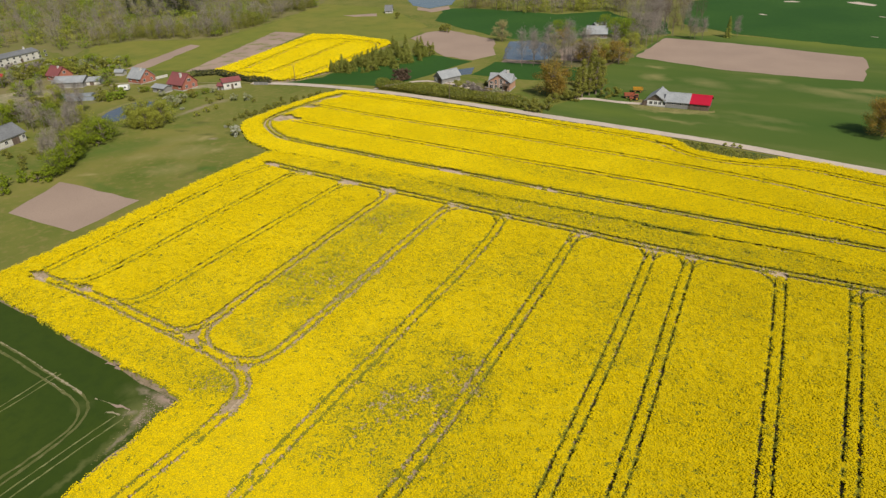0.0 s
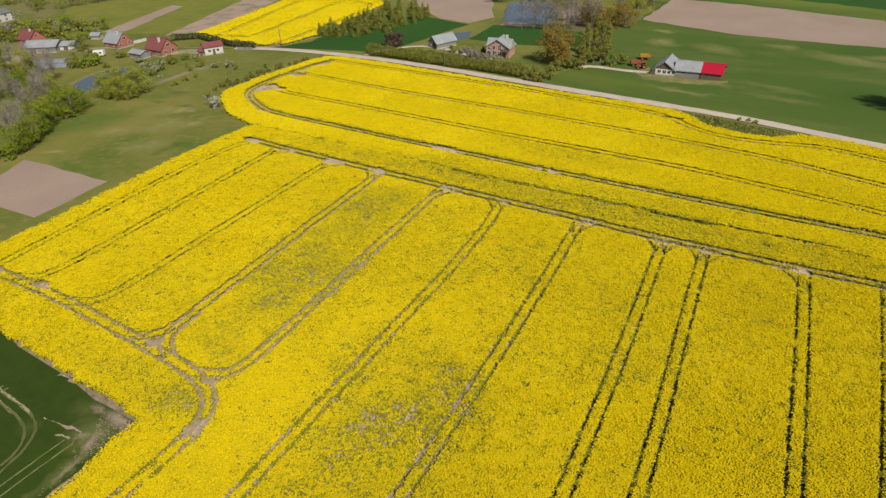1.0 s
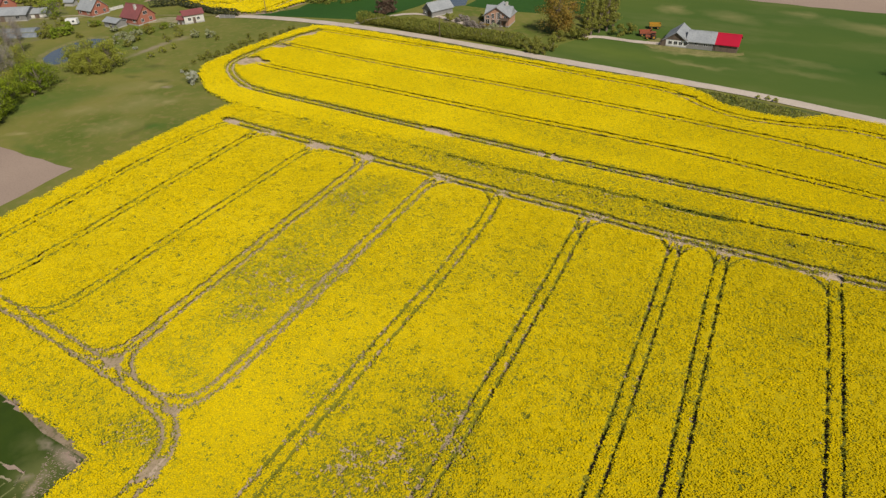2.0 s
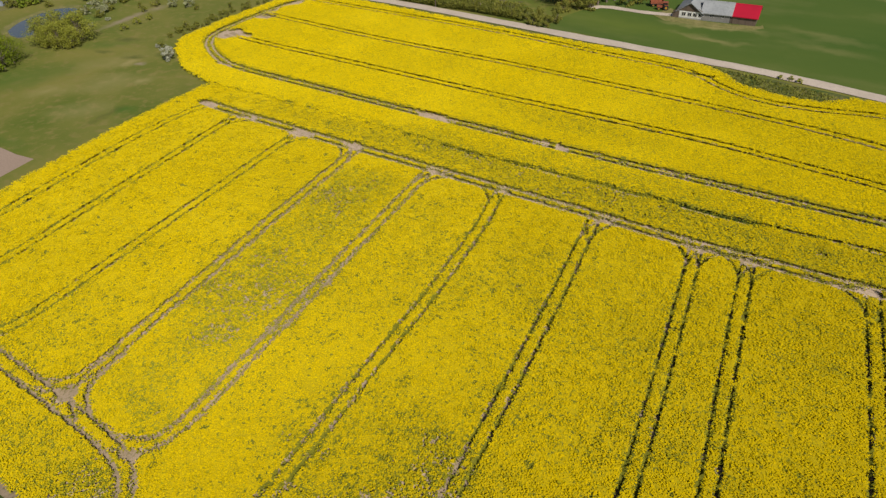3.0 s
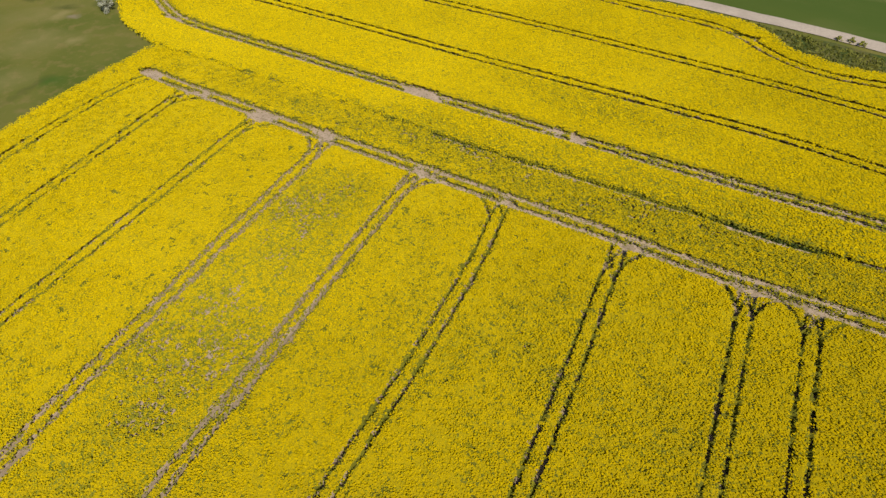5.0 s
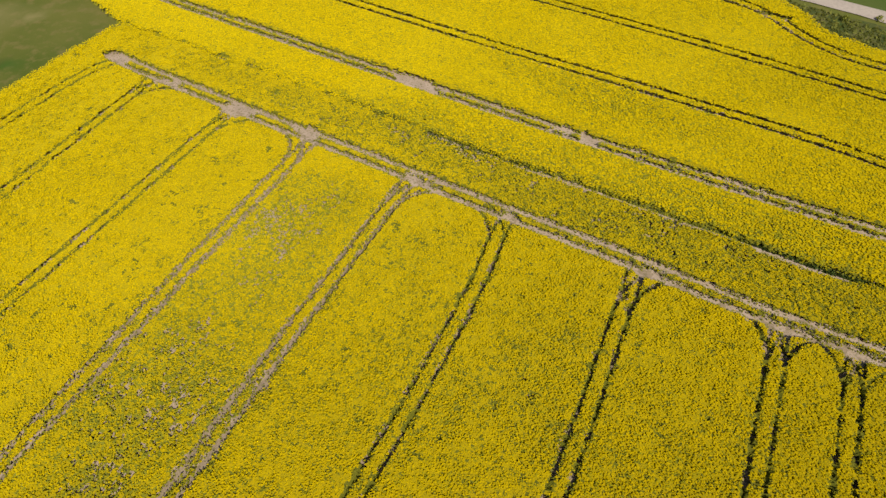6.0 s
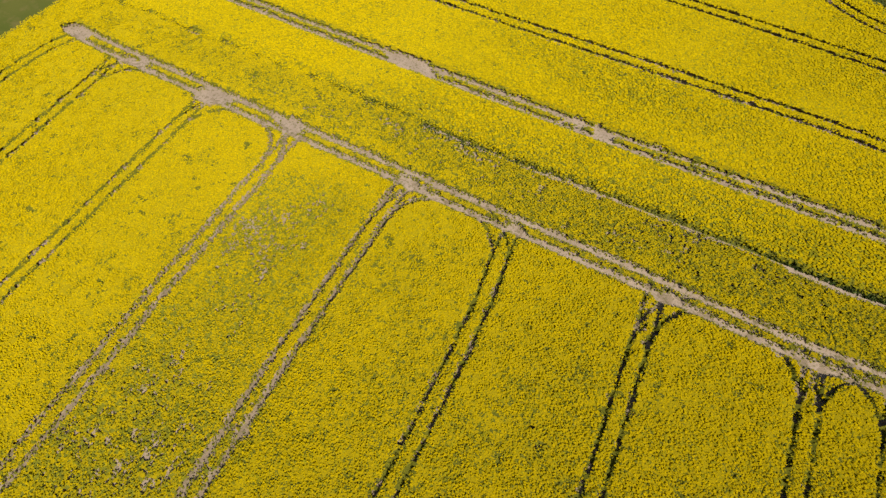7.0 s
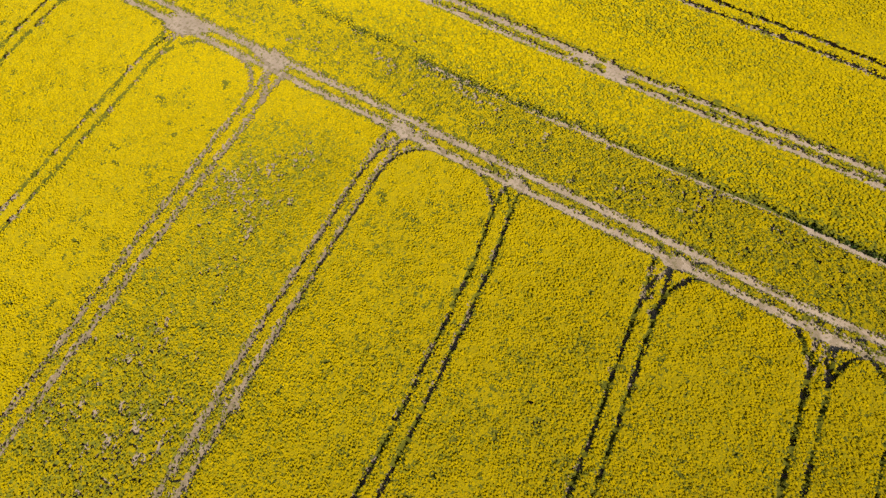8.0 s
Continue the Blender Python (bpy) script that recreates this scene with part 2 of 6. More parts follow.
stain(M["cereal"], (0.125, 0.135, 0.040), [(-71.5, 40.6, 4.6, 4.2, 40, 0.75), (-69.6, 35.4, 1.5, 5.0, 4, 0.6), (-69.3, 29.0, 0.8, 6.0, 6, 0.55), (-76.5, 42.6, 3.0, 2.0, 0, 0.35), (-80.2, 37.2, 2.2, 2.2, 0, 0.2)], 0.7, 2.6)
stain(M["cereal"], (0.30, 0.235, 0.17), [(-70.9, 43.6, 3.4, 1.1, -8, 0.75), (-70.6, 39.4, 0.8, 2.6, 20, 0.65), (-69.2, 35.6, 0.5, 3.0, 6, 0.55), (-74.6, 43.6, 2.2, 0.8, -5, 0.5), (-72.6, 39.6, 1.2, 0.7, 30, 0.5)], 1.1, 1.6)
stain(M["pasture"], (0.13, 0.165, 0.024), [(-14.0, 346.0, 60.0, 20.0, -14, 0.8), (26.0, 318.0, 40.0, 16.0, -20, 0.7), (-60.0, 206.0, 30.0, 8.0, -6, 0.4)])
stain(M["pasture"], (0.25, 0.225, 0.085), [(-38.0, 254.5, 13.0, 6.0, -32, 0.38), (3.0, 256.5, 20.0, 6.5, -21, 0.45), (-15.0, 218.6, 17.0, 3.2, -11, 0.25), (-57.0, 257.5, 8.0, 6.0, -33, 0.6), (-61.0, 273.0, 6.0, 3.5, 0, 0.6), (-18.0, 266.0, 8.0, 4.5, -15, 0.45), (14.0, 263.0, 14.0, 3.5, 4, 0.5), (-39.0, 205.6, 12.0, 2.6, -7, 0.5), (-13.0, 209.6, 14.0, 2.8, -9, 0.24), (-40.0, 214.4, 16.0, 2.6, 2, 0.8)])
stain(M["meadow"], (0.075, 0.13, 0.018), [(-180.0, 108.0, 26.0, 9.0, 62, 0.5), (-140.0, 111.6, 4.0, 3.0, 50, 0.8), (-154.0, 90.6, 18.0, 2.6, -2, 0.4), (-206.0, 146.0, 18.0, 8.0, 45, 0.5), (-178.0, 136.0, 8.0, 4.0, 30, 0.4)])
stain(M["meadow"], (0.27, 0.235, 0.085), [(-166.5, 94.2, 3.2, 2.0, 30, 0.8), (-165.0, 110.0, 7.0, 4.0, 45, 0.5), (-162.0, 131.0, 4.0, 3.0, 45, 0.8), (-149.0, 124.0, 4.0, 3.0, 60, 0.7), (-156.0, 119.0, 12.0, 7.0, 45, 0.45), (-149.0, 107.0, 9.0, 6.0, 55, 0.4), (-166.0, 128.0, 12.0, 6.0, 60, 0.35)])
stain(M["meadow"], (0.26, 0.215, 0.13), [(-191.0, 152.4, 2.0, 12.5, 3, 0.9), (-190.4, 163.0, 3.0, 4.0, 0, 0.6), (-158.7, 130.6, 2.0, 1.2, 30, 0.8)], 0.5, 2.4)
stain(M["meadow"], (0.10, 0.11, 0.024), [(-176.1, 140.9, 5.0, 2.2, 30, 0.7), (-163.7, 132.9, 4.0, 1.8, 20, 0.7), (-174.5, 132.0, 4.0, 1.2, 15, 0.6), (-158.4, 137.4, 2.4, 2.0, 0, 0.7), (-141.5, 108.0, 1.4, 8.0, 4, 0.5)], 0.5, 3.0)


def glass_material():
    m = bpy.data.materials.new("window_glass")
    m.use_nodes = True
    b = m.node_tree.nodes["Principled BSDF"]
    b.inputs["Base Color"].default_value = (0.02, 0.02, 0.022, 1)
    b.inputs["Roughness"].default_value = 0.35
    b.inputs["Specular IOR Level"].default_value = 0.25
    return m


M["glass"] = glass_material()


# ---- mesh helpers ----
def thing(name, label, category, kind="", group="", m=None):
    e = new(name)
    e.empty_display_size = 0.5
    if m is not None:
        e.matrix_basis = m
    return tagged(e, label, category, group, kind)


def part(name, bm, material, parent=None, label=""):
    me = bpy.data.meshes.new(name)
    bm.to_mesh(me)
    bm.free()
    for mm in (material if isinstance(material, (list, tuple)) else (material,)):
        me.materials.append(M[mm])
    ob = new(name, me)
    if parent is not None:
        ob.parent = parent
    return tagged(ob, label)


def fast_mesh(name, verts, faces, materials, index=None, parent=None):
    """One mesh from arrays of vertices and of triangles or quads."""
    me = bpy.data.meshes.new(name)
    k = faces.shape[1]
    me.vertices.add(len(verts))
    me.vertices.foreach_set("co", np.asarray(verts, dtype=np.float32).ravel())
    me.loops.add(faces.size)
    me.loops.foreach_set("vertex_index", faces.astype(np.int32).ravel())
    me.polygons.add(len(faces))
    me.polygons.foreach_set("loop_start", np.arange(0, faces.size, k, dtype=np.int32))
    if index is not None:
        me.polygons.foreach_set("material_index", index.astype(np.int32))
    for mm in materials:
        me.materials.append(M[mm])
    me.update(calc_edges=True)
    me.validate()
    ob = new(name, me)
    if parent is not None:
        ob.parent = parent
    return ob


def box(bm, x0, x1, y0, y1, z0, z1, mat_index=0):
    v = [bm.verts.new(p) for p in ((x0, y0, z0), (x1, y0, z0), (x1, y1, z0), (x0, y1, z0), (x0, y0, z1), (x1, y0, z1), (x1, y1, z1), (x0, y1, z1))]
    for f in ((3, 2, 1, 0), (4, 5, 6, 7), (0, 1, 5, 4), (1, 2, 6, 5), (2, 3, 7, 6), (3, 0, 4, 7)):
        bm.faces.new([v[i] for i in f]).material_index = mat_index
    return v


def prism(bm, profile, x0, x1):
    """A profile in (y, z) drawn along x."""
    a = [bm.verts.new((x0, y, z)) for y, z in profile]
    b = [bm.verts.new((x1, y, z)) for y, z in profile]
    n = len(profile)
    bm.faces.new(a)
    bm.faces.new(b[::-1])
    for i in range(n):
        bm.faces.new((a[i], b[i], b[(i + 1) % n], a[(i + 1) % n]))
    bmesh.ops.recalc_face_normals(bm, faces=bm.faces)


def rod(bm, p, q, r0, r1, sides=6):
    p, q = Vector(p), Vector(q)
    d = (q - p).normalized()
    u = d.orthogonal().normalized()
    w = d.cross(u)
    ring = [[bm.verts.new(c + (u * math.cos(a) + w * math.sin(a)) * r) for a in [2 * math.pi * i / sides for i in range(sides)]] for c, r in ((p, r0), (q, r1))]
    for i in range(sides):
        j = (i + 1) % sides
        bm.faces.new((ring[0][i], ring[0][j], ring[1][j], ring[1][i]))
    bm.faces.new(ring[1])
    bm.faces.new(ring[0][::-1])


def lattice(x, y, size, seed):
    """Smooth value noise, 0 to 1, of the given cell size."""
    u, v = np.asarray(x) / size, np.asarray(y) / size
    i, j = np.floor(u).astype(np.int64), np.floor(v).astype(np.int64)
    fu, fv = u - i, v - j
    fu, fv = fu * fu * (3 - 2 * fu), fv * fv * (3 - 2 * fv)

    def h(a, b):
        k = (a * 374761393 + b * 668265263 + seed * 974634777) & 0xFFFFFFFF
        k = ((k ^ (k >> 13)) * 1274126177) & 0xFFFFFFFF
        return ((k ^ (k >> 16)) & 0xFFFF) / 65535.0

    return (h(i, j) * (1 - fu) + h(i + 1, j) * fu) * (1 - fv) + (h(i, j + 1) * (1 - fu) + h(i + 1, j + 1) * fu) * fv


def inside(poly, x, y):
    hit = np.zeros(x.shape, dtype=bool)
    for (x0, y0), (x1, y1) in zip(poly, poly[1:] + poly[:1]):
        if y0 == y1:
            continue
        cross = ((y0 > y) != (y1 > y)) & (x < (x1 - x0) * (y - y0) / (y1 - y0) + x0)
        hit ^= cross
    return hit


def dense(points, step=4.0):
    out = [points[0]]
    for (x0, y0), (x1, y1) in zip(points, points[1:]):
        n = max(1, int(math.hypot(x1 - x0, y1 - y0) / step))
        out += [(x0 + (x1 - x0) * i / n, y0 + (y1 - y0) * i / n) for i in range(1, n + 1)]
    return out


def offset(points, d):
    out = []
    for i, (x, y) in enumerate(points):
        a, b = points[max(0, i - 1)], points[min(len(points) - 1, i + 1)]
        tx, ty = b[0] - a[0], b[1] - a[1]
        s = math.hypot(tx, ty) or 1
        out.append((x - ty / s * d, y + tx / s * d))
    return out


def smooth_line(points, rounds=2):
    for _ in range(rounds):
        out = [points[0]]
        for (x0, y0), (x1, y1) in zip(points, points[1:]):
            out += [(x0 * 0.75 + x1 * 0.25, y0 * 0.75 + y1 * 0.25), (x0 * 0.25 + x1 * 0.75, y0 * 0.25 + y1 * 0.75)]
        points = out + [points[-1]]
    return points


def ribbon(name, points, width, z, material, parent=None, wobble=0.15, step=1.5, crown=0.0):
    """An uneven strip along a line, slightly raised in its middle."""
    pts = dense(points, step)
    rows = []
    n = len(pts)
    for k, side in enumerate((-1.0, -0.5, 0.0, 0.5, 1.0)):
        off = offset(pts, side * width / 2)
        rows.append([(x + random.uniform(-1, 1) * wobble * width * abs(side), y + random.uniform(-1, 1) * wobble * width * abs(side), z + crown * (1 - side * side) + random.uniform(0, 0.01)) for x, y in off])
    verts = np.array([p for r in rows for p in r])
    faces = np.array([(k * n + i, k * n + i + 1, (k + 1) * n + i + 1, (k + 1) * n + i) for k in range(4) for i in range(n - 1)])
    return fast_mesh(name, verts, faces[:, ::-1].copy(), [material], None, parent)


def parcel(name, poly, z, material, label, ragged=0.6, category="field"):
    """A piece of land laid on the ground, with an uneven outline."""
    pts = dense(poly + poly[:1], 5.0)[:-1]
    bm = bmesh.new()
    top = [bm.verts.new((x + random.uniform(-ragged, ragged), y + random.uniform(-ragged, ragged), z)) for x, y in pts]
    f = bm.faces.new(top)
    if f.calc_area() and f.normal.z < 0:
        f.normal_flip()
    f.normal_update()
    if f.normal.z < 0:
        f.normal_flip()
    low = [bm.verts.new((v.co.x, v.co.y, -0.3)) for v in top]
    for i in range(len(top)):
        j = (i + 1) % len(top)
        bm.faces.new((top[i], top[j], low[j], low[i]))
    bmesh.ops.triangulate(bm, faces=[f])
    return tagged(part(name, bm, material), label, category, kind="structure")


# ---- ground and parcels of land ----
bm = bmesh.new()
R = 4200
for i in range(24):
    a, b = 2 * math.pi * i / 24, 2 * math.pi * (i + 1) / 24
    bm.faces.new([bm.verts.new(p) for p in ((0, 0, 0), (R * math.cos(a), R * math.sin(a), 0), (R * math.cos(b), R * math.sin(b), 0))])
bmesh.ops.remove_doubles(bm, verts=bm.verts, dist=0.01)
tagged(part("ground", bm, "meadow"), "rolling green meadow land with dry patches", "ground", kind="structure")

NEAR = [(-132.4, 129.7), (-132.8, 122.4), (-133.5, 108.7), (-132.6, 95.1), (-131.6, 83.1), (-131.0, 70.6), (-130.6, 57.7), (-130.9, 47.7), (-120.8, 47.0), (-100.0, 46.0), (-84.0, 45.3), (-68.3, 44.9), (-67.2, 37.0), (-66.3, 25.7), (-63.0, -40.0), (80.0, -40.0), (80.0, 129.7)]
FAR = [(-133.8, 129.45), (-145.8, 132.6), (-156.4, 140.2), (-161.6, 146.4), (-162.3, 152.0), (-161.8, 167.0), (-160.0, 184.0), (-158.2, 190.8), (-152.0, 192.6), (-133.8, 192.6), (-100.0, 190.6), (-80.0, 189.0), (-60.0, 188.2), (-40.0, 187.4), (-34.4, 186.4), (-29.6, 183.4), (-26.3, 179.5), (-18.8, 177.7), (-12.0, 177.3), (-8.2, 179.8), (-5.2, 182.2), (-1.0, 182.7), (6.0, 182.2), (12.6, 180.8), (17.8, 178.8), (80.0, 168.7), (80.0, 129.45)]
parcel("field_soil", offset(NEAR + NEAR[:1], 0.8)[:-1], 0.02, "rut", "bare brown soil under the rapeseed crop", 0.2)
parcel("field_soil", offset(FAR + FAR[:1], -0.8)[:-1], 0.025, "rut", "bare brown soil under the rapeseed crop", 0.2)

parcel("cereal_field", [(-131.0, 47.4), (-120.1, 46.9), (-105.2, 46.6), (-97.8, 46.05), (-90.4, 45.7), (-83.7, 45.1), (-77.3, 44.7), (-73.5, 44.6), (-68.4, 44.4), (-68.0, 38.0), (-67.6, 33.0), (-67.0, 25.0), (-63.6, -40.0), (-190.0, -40.0), (-185.0, 40.0)], 0.06, "cereal", "dark green young cereal field", 0.45)
parcel("field_margin", [(-132.8, 47.8), (-89.6, 46.5), (-67.6, 45.2), (-65.2, 25.9), (-62.0, -38.0), (-64.5, -38.0), (-67.8, 25.0), (-69.0, 36.0), (-69.4, 43.4), (-77.0, 44.0), (-90.0, 44.8), (-120.1, 46.2)], 0.05, "margin", "worn bare margin between crops", 0.3)
parcel("tilled_field", [(-160.6, 69.5), (-168.3, 87.5), (-137.7, 89.1), (-136.2, 70.8)], 0.05, "soil", "bare tilled brown field beside the meadow", 0.3)
parcel("tilled_field", [(-244.1, 190.7), (-278.4, 282.3), (-256.5, 283.9), (-232.9, 203.2)], 0.05, "weedy", "long strip of tilled soil with green weeds")
parcel("tilled_field", [(-276.2, 183.8), (-295.8, 236.9), (-287.6, 236.7), (-267.4, 188.5)], 0.06, "soil", "narrow strip of bare tilled soil")
parcel("pasture", [(-309.1, 178.5), (-346.8, 215.6), (-333.4, 233.4), (-293.8, 250.6), (-299.6, 294.7), (-328.2, 382.9), (-268.6, 379.6), (-202.8, 325.5), (-192.3, 292.2), (-195.7, 276.9), (-256.5, 283.9), (-246.9, 193.0), (-270.1, 183.9)], 0.03, "lawn", "bright yellow-green pasture", 1.0)
parcel("cereal_field", [(-188.6, 194.1), (-178.8, 207.0), (-182.7, 236.8), (-162.8, 262.0), (-135.6, 254.7), (-141.1, 220.2), (-144.9, 205.3)], 0.06, "cereal_far", "dark green winter cereal strip")
parcel("tilled_field", [(-192.3, 292.2), (-192.7, 312.2), (-184.0, 318.6), (-149.0, 303.7), (-132.6, 270.4), (-136.7, 257.8), (-152.7, 260.4)], 0.05, "soil", "pale tilled field beside the pond", 0.8)
parcel("cereal_field", [(-124.1, 233.9), (-125.9, 258.4), (-102.6, 265.0), (-86.7, 262.2), (-81.0, 240.6), (-103.4, 233.4)], 0.05, "cereal_far", "dark green cereal behind the farmhouse")
parcel("cereal_field", [(-227.7, 385.6), (-215.7, 394.0), (-186.5, 391.5), (-150.5, 387.0), (-125.0, 406.0), (-106.0, 385.0), (-84.0, 381.0), (-73.0, 346.0), (-84.0, 336.0), (-98.3, 333.6), (-125.6, 306.0), (-145.0, 308.3), (-176.9, 324.6), (-208.4, 343.7)], 0.05, "cereal_far", "dark green cereal by the woods", 1.0)
parcel("pasture", [(-79.8, 196.3), (-72.8, 217.6), (-79.6, 260.8), (-74.7, 290.7), (-73.5, 338.9), (-46.1, 351.2), (15.7, 347.2), (170.0, 320.0), (170.0, 164.0), (17.5, 184.6), (-27.3, 191.0)], 0.04, "pasture", "green pasture with worn streaks", 1.0)
parcel("tilled_field", [(-73.7, 288.6), (-72.4, 334.7), (-42.7, 331.9), (9.5, 319.7), (12.2, 306.7), (10.7, 276.8), (-33.2, 276.9)], 0.07, "soil", "wide bare tilled field", 0.6)
parcel("cereal_field", [(-87.9, 458.1), (-74.0, 375.4), (-44.1, 354.9), (15.8, 339.7), (170.0, 335.0), (240.0, 520.0), (-40.0, 560.0)], 0.06, "cereal_far", "large dark green cereal field", 1.0)
parcel("rough_verge", [(-162.0, 191.0), (-152.0, 192.7), (-133.8, 192.7), (-100.0, 190.7), (-80.0, 189.1), (-60.0, 188.3), (-40.0, 187.5), (-34.4, 186.5), (-30.1, 182.1), (-26.3, 179.4), (-18.6, 177.4), (-11.6, 178.1), (-5.0, 180.5), (4.0, 180.3), (17.8, 178.7), (110.0, 163.7), (110.0, 167.4), (17.0, 181.4), (-25.0, 187.0), (-84.0, 192.0), (-136.0, 195.4), (-162.0, 195.0)], 0.10, "verge", "rough grassy verge beside the gravel road", 0.25)
parcel("pond", [(-125.4, 264.5), (-132.2, 281.1), (-139.6, 301.0), (-130.6, 307.1), (-116.9, 301.7), (-108.6, 287.0), (-105.6, 273.2), (-109.2, 268.2), (-115.5, 264.7)], 0.09, "water", "still grey-blue farm pond", 0.5, "pond")
parcel("copse_floor", [(-126.5, 302.6), (-108.9, 300.2), (-81.1, 304.8), (-74.1, 289.8), (-81.3, 264.4), (-93.0, 259.8), (-107.9, 260.6)], 0.06, "litter", "brown leaf-littered ground under bare trees", 1.0, "ground")
parcel("tilled_field", [(-110.4, 294.3), (-107.5, 300.8), (-93.8, 297.6), (-87.1, 275.4), (-100.3, 270.5)], 0.08, "soil", "bare soil beside the pond trees", 0.8)
parcel("pond_bank", smooth_line([(-210.0, 127.0), (-216.0, 128.6), (-220.0, 133.0), (-222.0, 140.0), (-222.8, 147.0), (-220.6, 152.6), (-215.2, 154.6), (-209.6, 153.0), (-206.6, 148.0), (-205.6, 141.0), (-203.4, 134.0), (-202.8, 127.6), (-210.0, 127.0)])[:-1], 0.065, "dry", "dry grassy bank round the village pond", 0.5, "ground")
parcel("pond", smooth_line([(-214.6, 130.2), (-218.2, 135.0), (-219.8, 140.0), (-220.3, 145.5), (-219.3, 149.5), (-215.5, 152.0), (-211.5, 151.0), (-208.6, 147.8), (-207.6, 142.0), (-205.6, 135.6), (-204.3, 131.0), (-205.3, 128.0), (-210.0, 128.0), (-214.6, 130.2)])[:-1], 0.09, "water", "small blue crescent village pond", 0.1, "pond")
parcel("lake", [(-272.6, 411.6), (-257.1, 393.3), (-238.4, 385.2), (-232.7, 405.0), (-330.0, 620.0), (-420.0, 600.0)], 0.09, "water", "distant pale lake", 0.5, "lake")
parcel("pond", [(-131.8, 227.9), (-133.4, 239.8), (-128.8, 245.9), (-124.6, 234.8)], 0.09, "water", "small pond behind the barn", 0.3, "pond")

ROAD = smooth_line([(-200.0, 187.6), (-183.0, 193.2), (-162.0, 196.2), (-136.4, 197.4), (-111.3, 196.4), (-88.3, 194.6), (-68.0, 193.0), (-49.5, 192.0), (-32.0, 190.8), (-17.0, 189.2), (-3.0, 186.8), (17.8, 183.0), (120.0, 168.0), (300.0, 140.0)])
tagged(ribbon("road", ROAD, 3.6, 0.14, "gravel", None, 0.05, 3.0, 0.05), "pale gravel country road beside the fields", "road", kind="structure")
for line, w in (([(-147.0, 199.4), (-145.9, 206.7), (-134.3, 221.0), (-107.0, 212.2)], 2.05), ([(-73.1, 215.2), (-69.8, 218.9), (-58.5, 217.6), (-49.5, 219.3)], 2.4), ([(-290.2, 145.5), (-254.2, 162.4), (-225.6, 177.3), (-200.7, 188.0)], 1.7)):
    tagged(ribbon("farm_track", smooth_line(line), w, 0.13, "gravel" if w > 2 else "dry", None, 0.08, 3.0, 0.03), "pale gravel farm track through grass", "track", kind="structure")

# ---- tramlines ----
LINES = []          # centre line, half width of each wheel rut


def tram(points, half=0.26, apart=0.87):
    LINES.append((dense(smooth_line(points, 2), 2.0), half, apart))


def bay_line(points, side_top, side_low=0, top=120.3, half=0.26, r=5.0):
    """A tramline up the field through the points, from its upper to its lower end, that swings into the headlands (-1 west, 1 east, 2 both ways)."""
    (xa, ya), (xb, yb) = points[0], points[1]
    k = (xa - xb) / (ya - yb)
    xt = xa + k * (top - ya)
    body = points[::-1]
    if not side_low:
        (xc, yc), (xd, yd) = points[-2], points[-1]
        kk = (xd - xc) / (yd - yc)
        body = [(xd + kk * (-34.0 - yd), -34.0)] + body
    ends = []
    for turn in ((-1, 1) if side_top == 2 else (side_top,)):
        ends.append([(xt - k * 6.5, top - 6.5)] + [(xt - k * 6.5 * (1 - i / 7) + turn * 6.0 * (1 - math.cos(math.pi / 2 * i / 7)), top - 6.5 + 6.5 * math.sin(math.pi / 2 * i / 7)) for i in range(1, 8)])
    lows = [[]]
    if side_low:
        x, y = body[0]
        lows = [[(x + t * r, y - r), (x + t * r * 0.30, y - r * 0.72)] for t in ((-1, 1) if side_low == 2 else (side_low,))]
    LINES.append((dense(smooth_line(lows[0] + body + ends[0], 2), 1.5), half, 0.85))
    for e in ends[1:]:
        LINES.append((dense(smooth_line([points[0]] + e, 2), 1.5), half, 0.85))
    for w in lows[1:]:
        LINES.append((dense(smooth_line(w + body[:1] + [(body[0][0], body[0][1] + 4.0)], 2), 1.5), half, 0.85))
    LINES.append((dense([(xt - k * 5, top - 5.0), (xt, top)], 2.0), half, 0.85))


bay_line([(-114.0, 113.0), (-113.6, 106.1), (-112.9, 93.1), (-112.1, 81.3), (-111.5, 71.4), (-111.1, 61.0)], 1, -1, half=0.15)
bay_line([(-97.6, 113.0), (-97.3, 104.0), (-96.8, 92.0), (-96.5, 80.6), (-96.2, 70.3), (-95.8, 61.0)], 1, -1, half=0.16)
bay_line([(-83.0, 113.8), (-82.7, 105.5), (-81.9, 91.1), (-81.4, 84.8), (-80.3, 70.0), (-79.3, 60.0)], -1, 2, half=0.24)
bay_line([(-66.7, 111.5), (-66.5, 106.7), (-65.8, 93.5), (-65.1, 84.4), (-63.9, 70.0), (-63.1, 59.5)], 1, -1, half=0.24)
bay_line([(-52.1, 113.4), (-51.3, 108.3), (-50.4, 97.0), (-50.0, 90.8), (-49.4, 71.5), (-48.8, 56.6), (-48.2, 44.6)], -1, half=0.15)
bay_line([(-36.1, 114.0), (-35.6, 108.0), (-34.8, 100.0), (-33.4, 80.3), (-32.7, 65.4), (-32.2, 53.2)], 1, half=0.165)
bay_line([(-20.5, 113.4), (-19.7, 105.0), (-18.3, 88.2), (-17.3, 73.7), (-16.6, 62.0)], 2, half=0.145)
bay_line([(-13.4, 113.5), (-12.9, 106.5), (-11.5, 90.0), (-10.3, 77.5), (-9.5, 66.0)], 2, half=0.145)
bay_line([(2.1, 114.0), (3.3, 99.7), (5.0, 74.0), (7.6, 40.0)], -1, half=0.145)
bay_line([(13.3, 115.8), (13.7, 105.2), (14.0, 78.9), (14.2, 50.0)], 1, top=121.0, half=0.145)
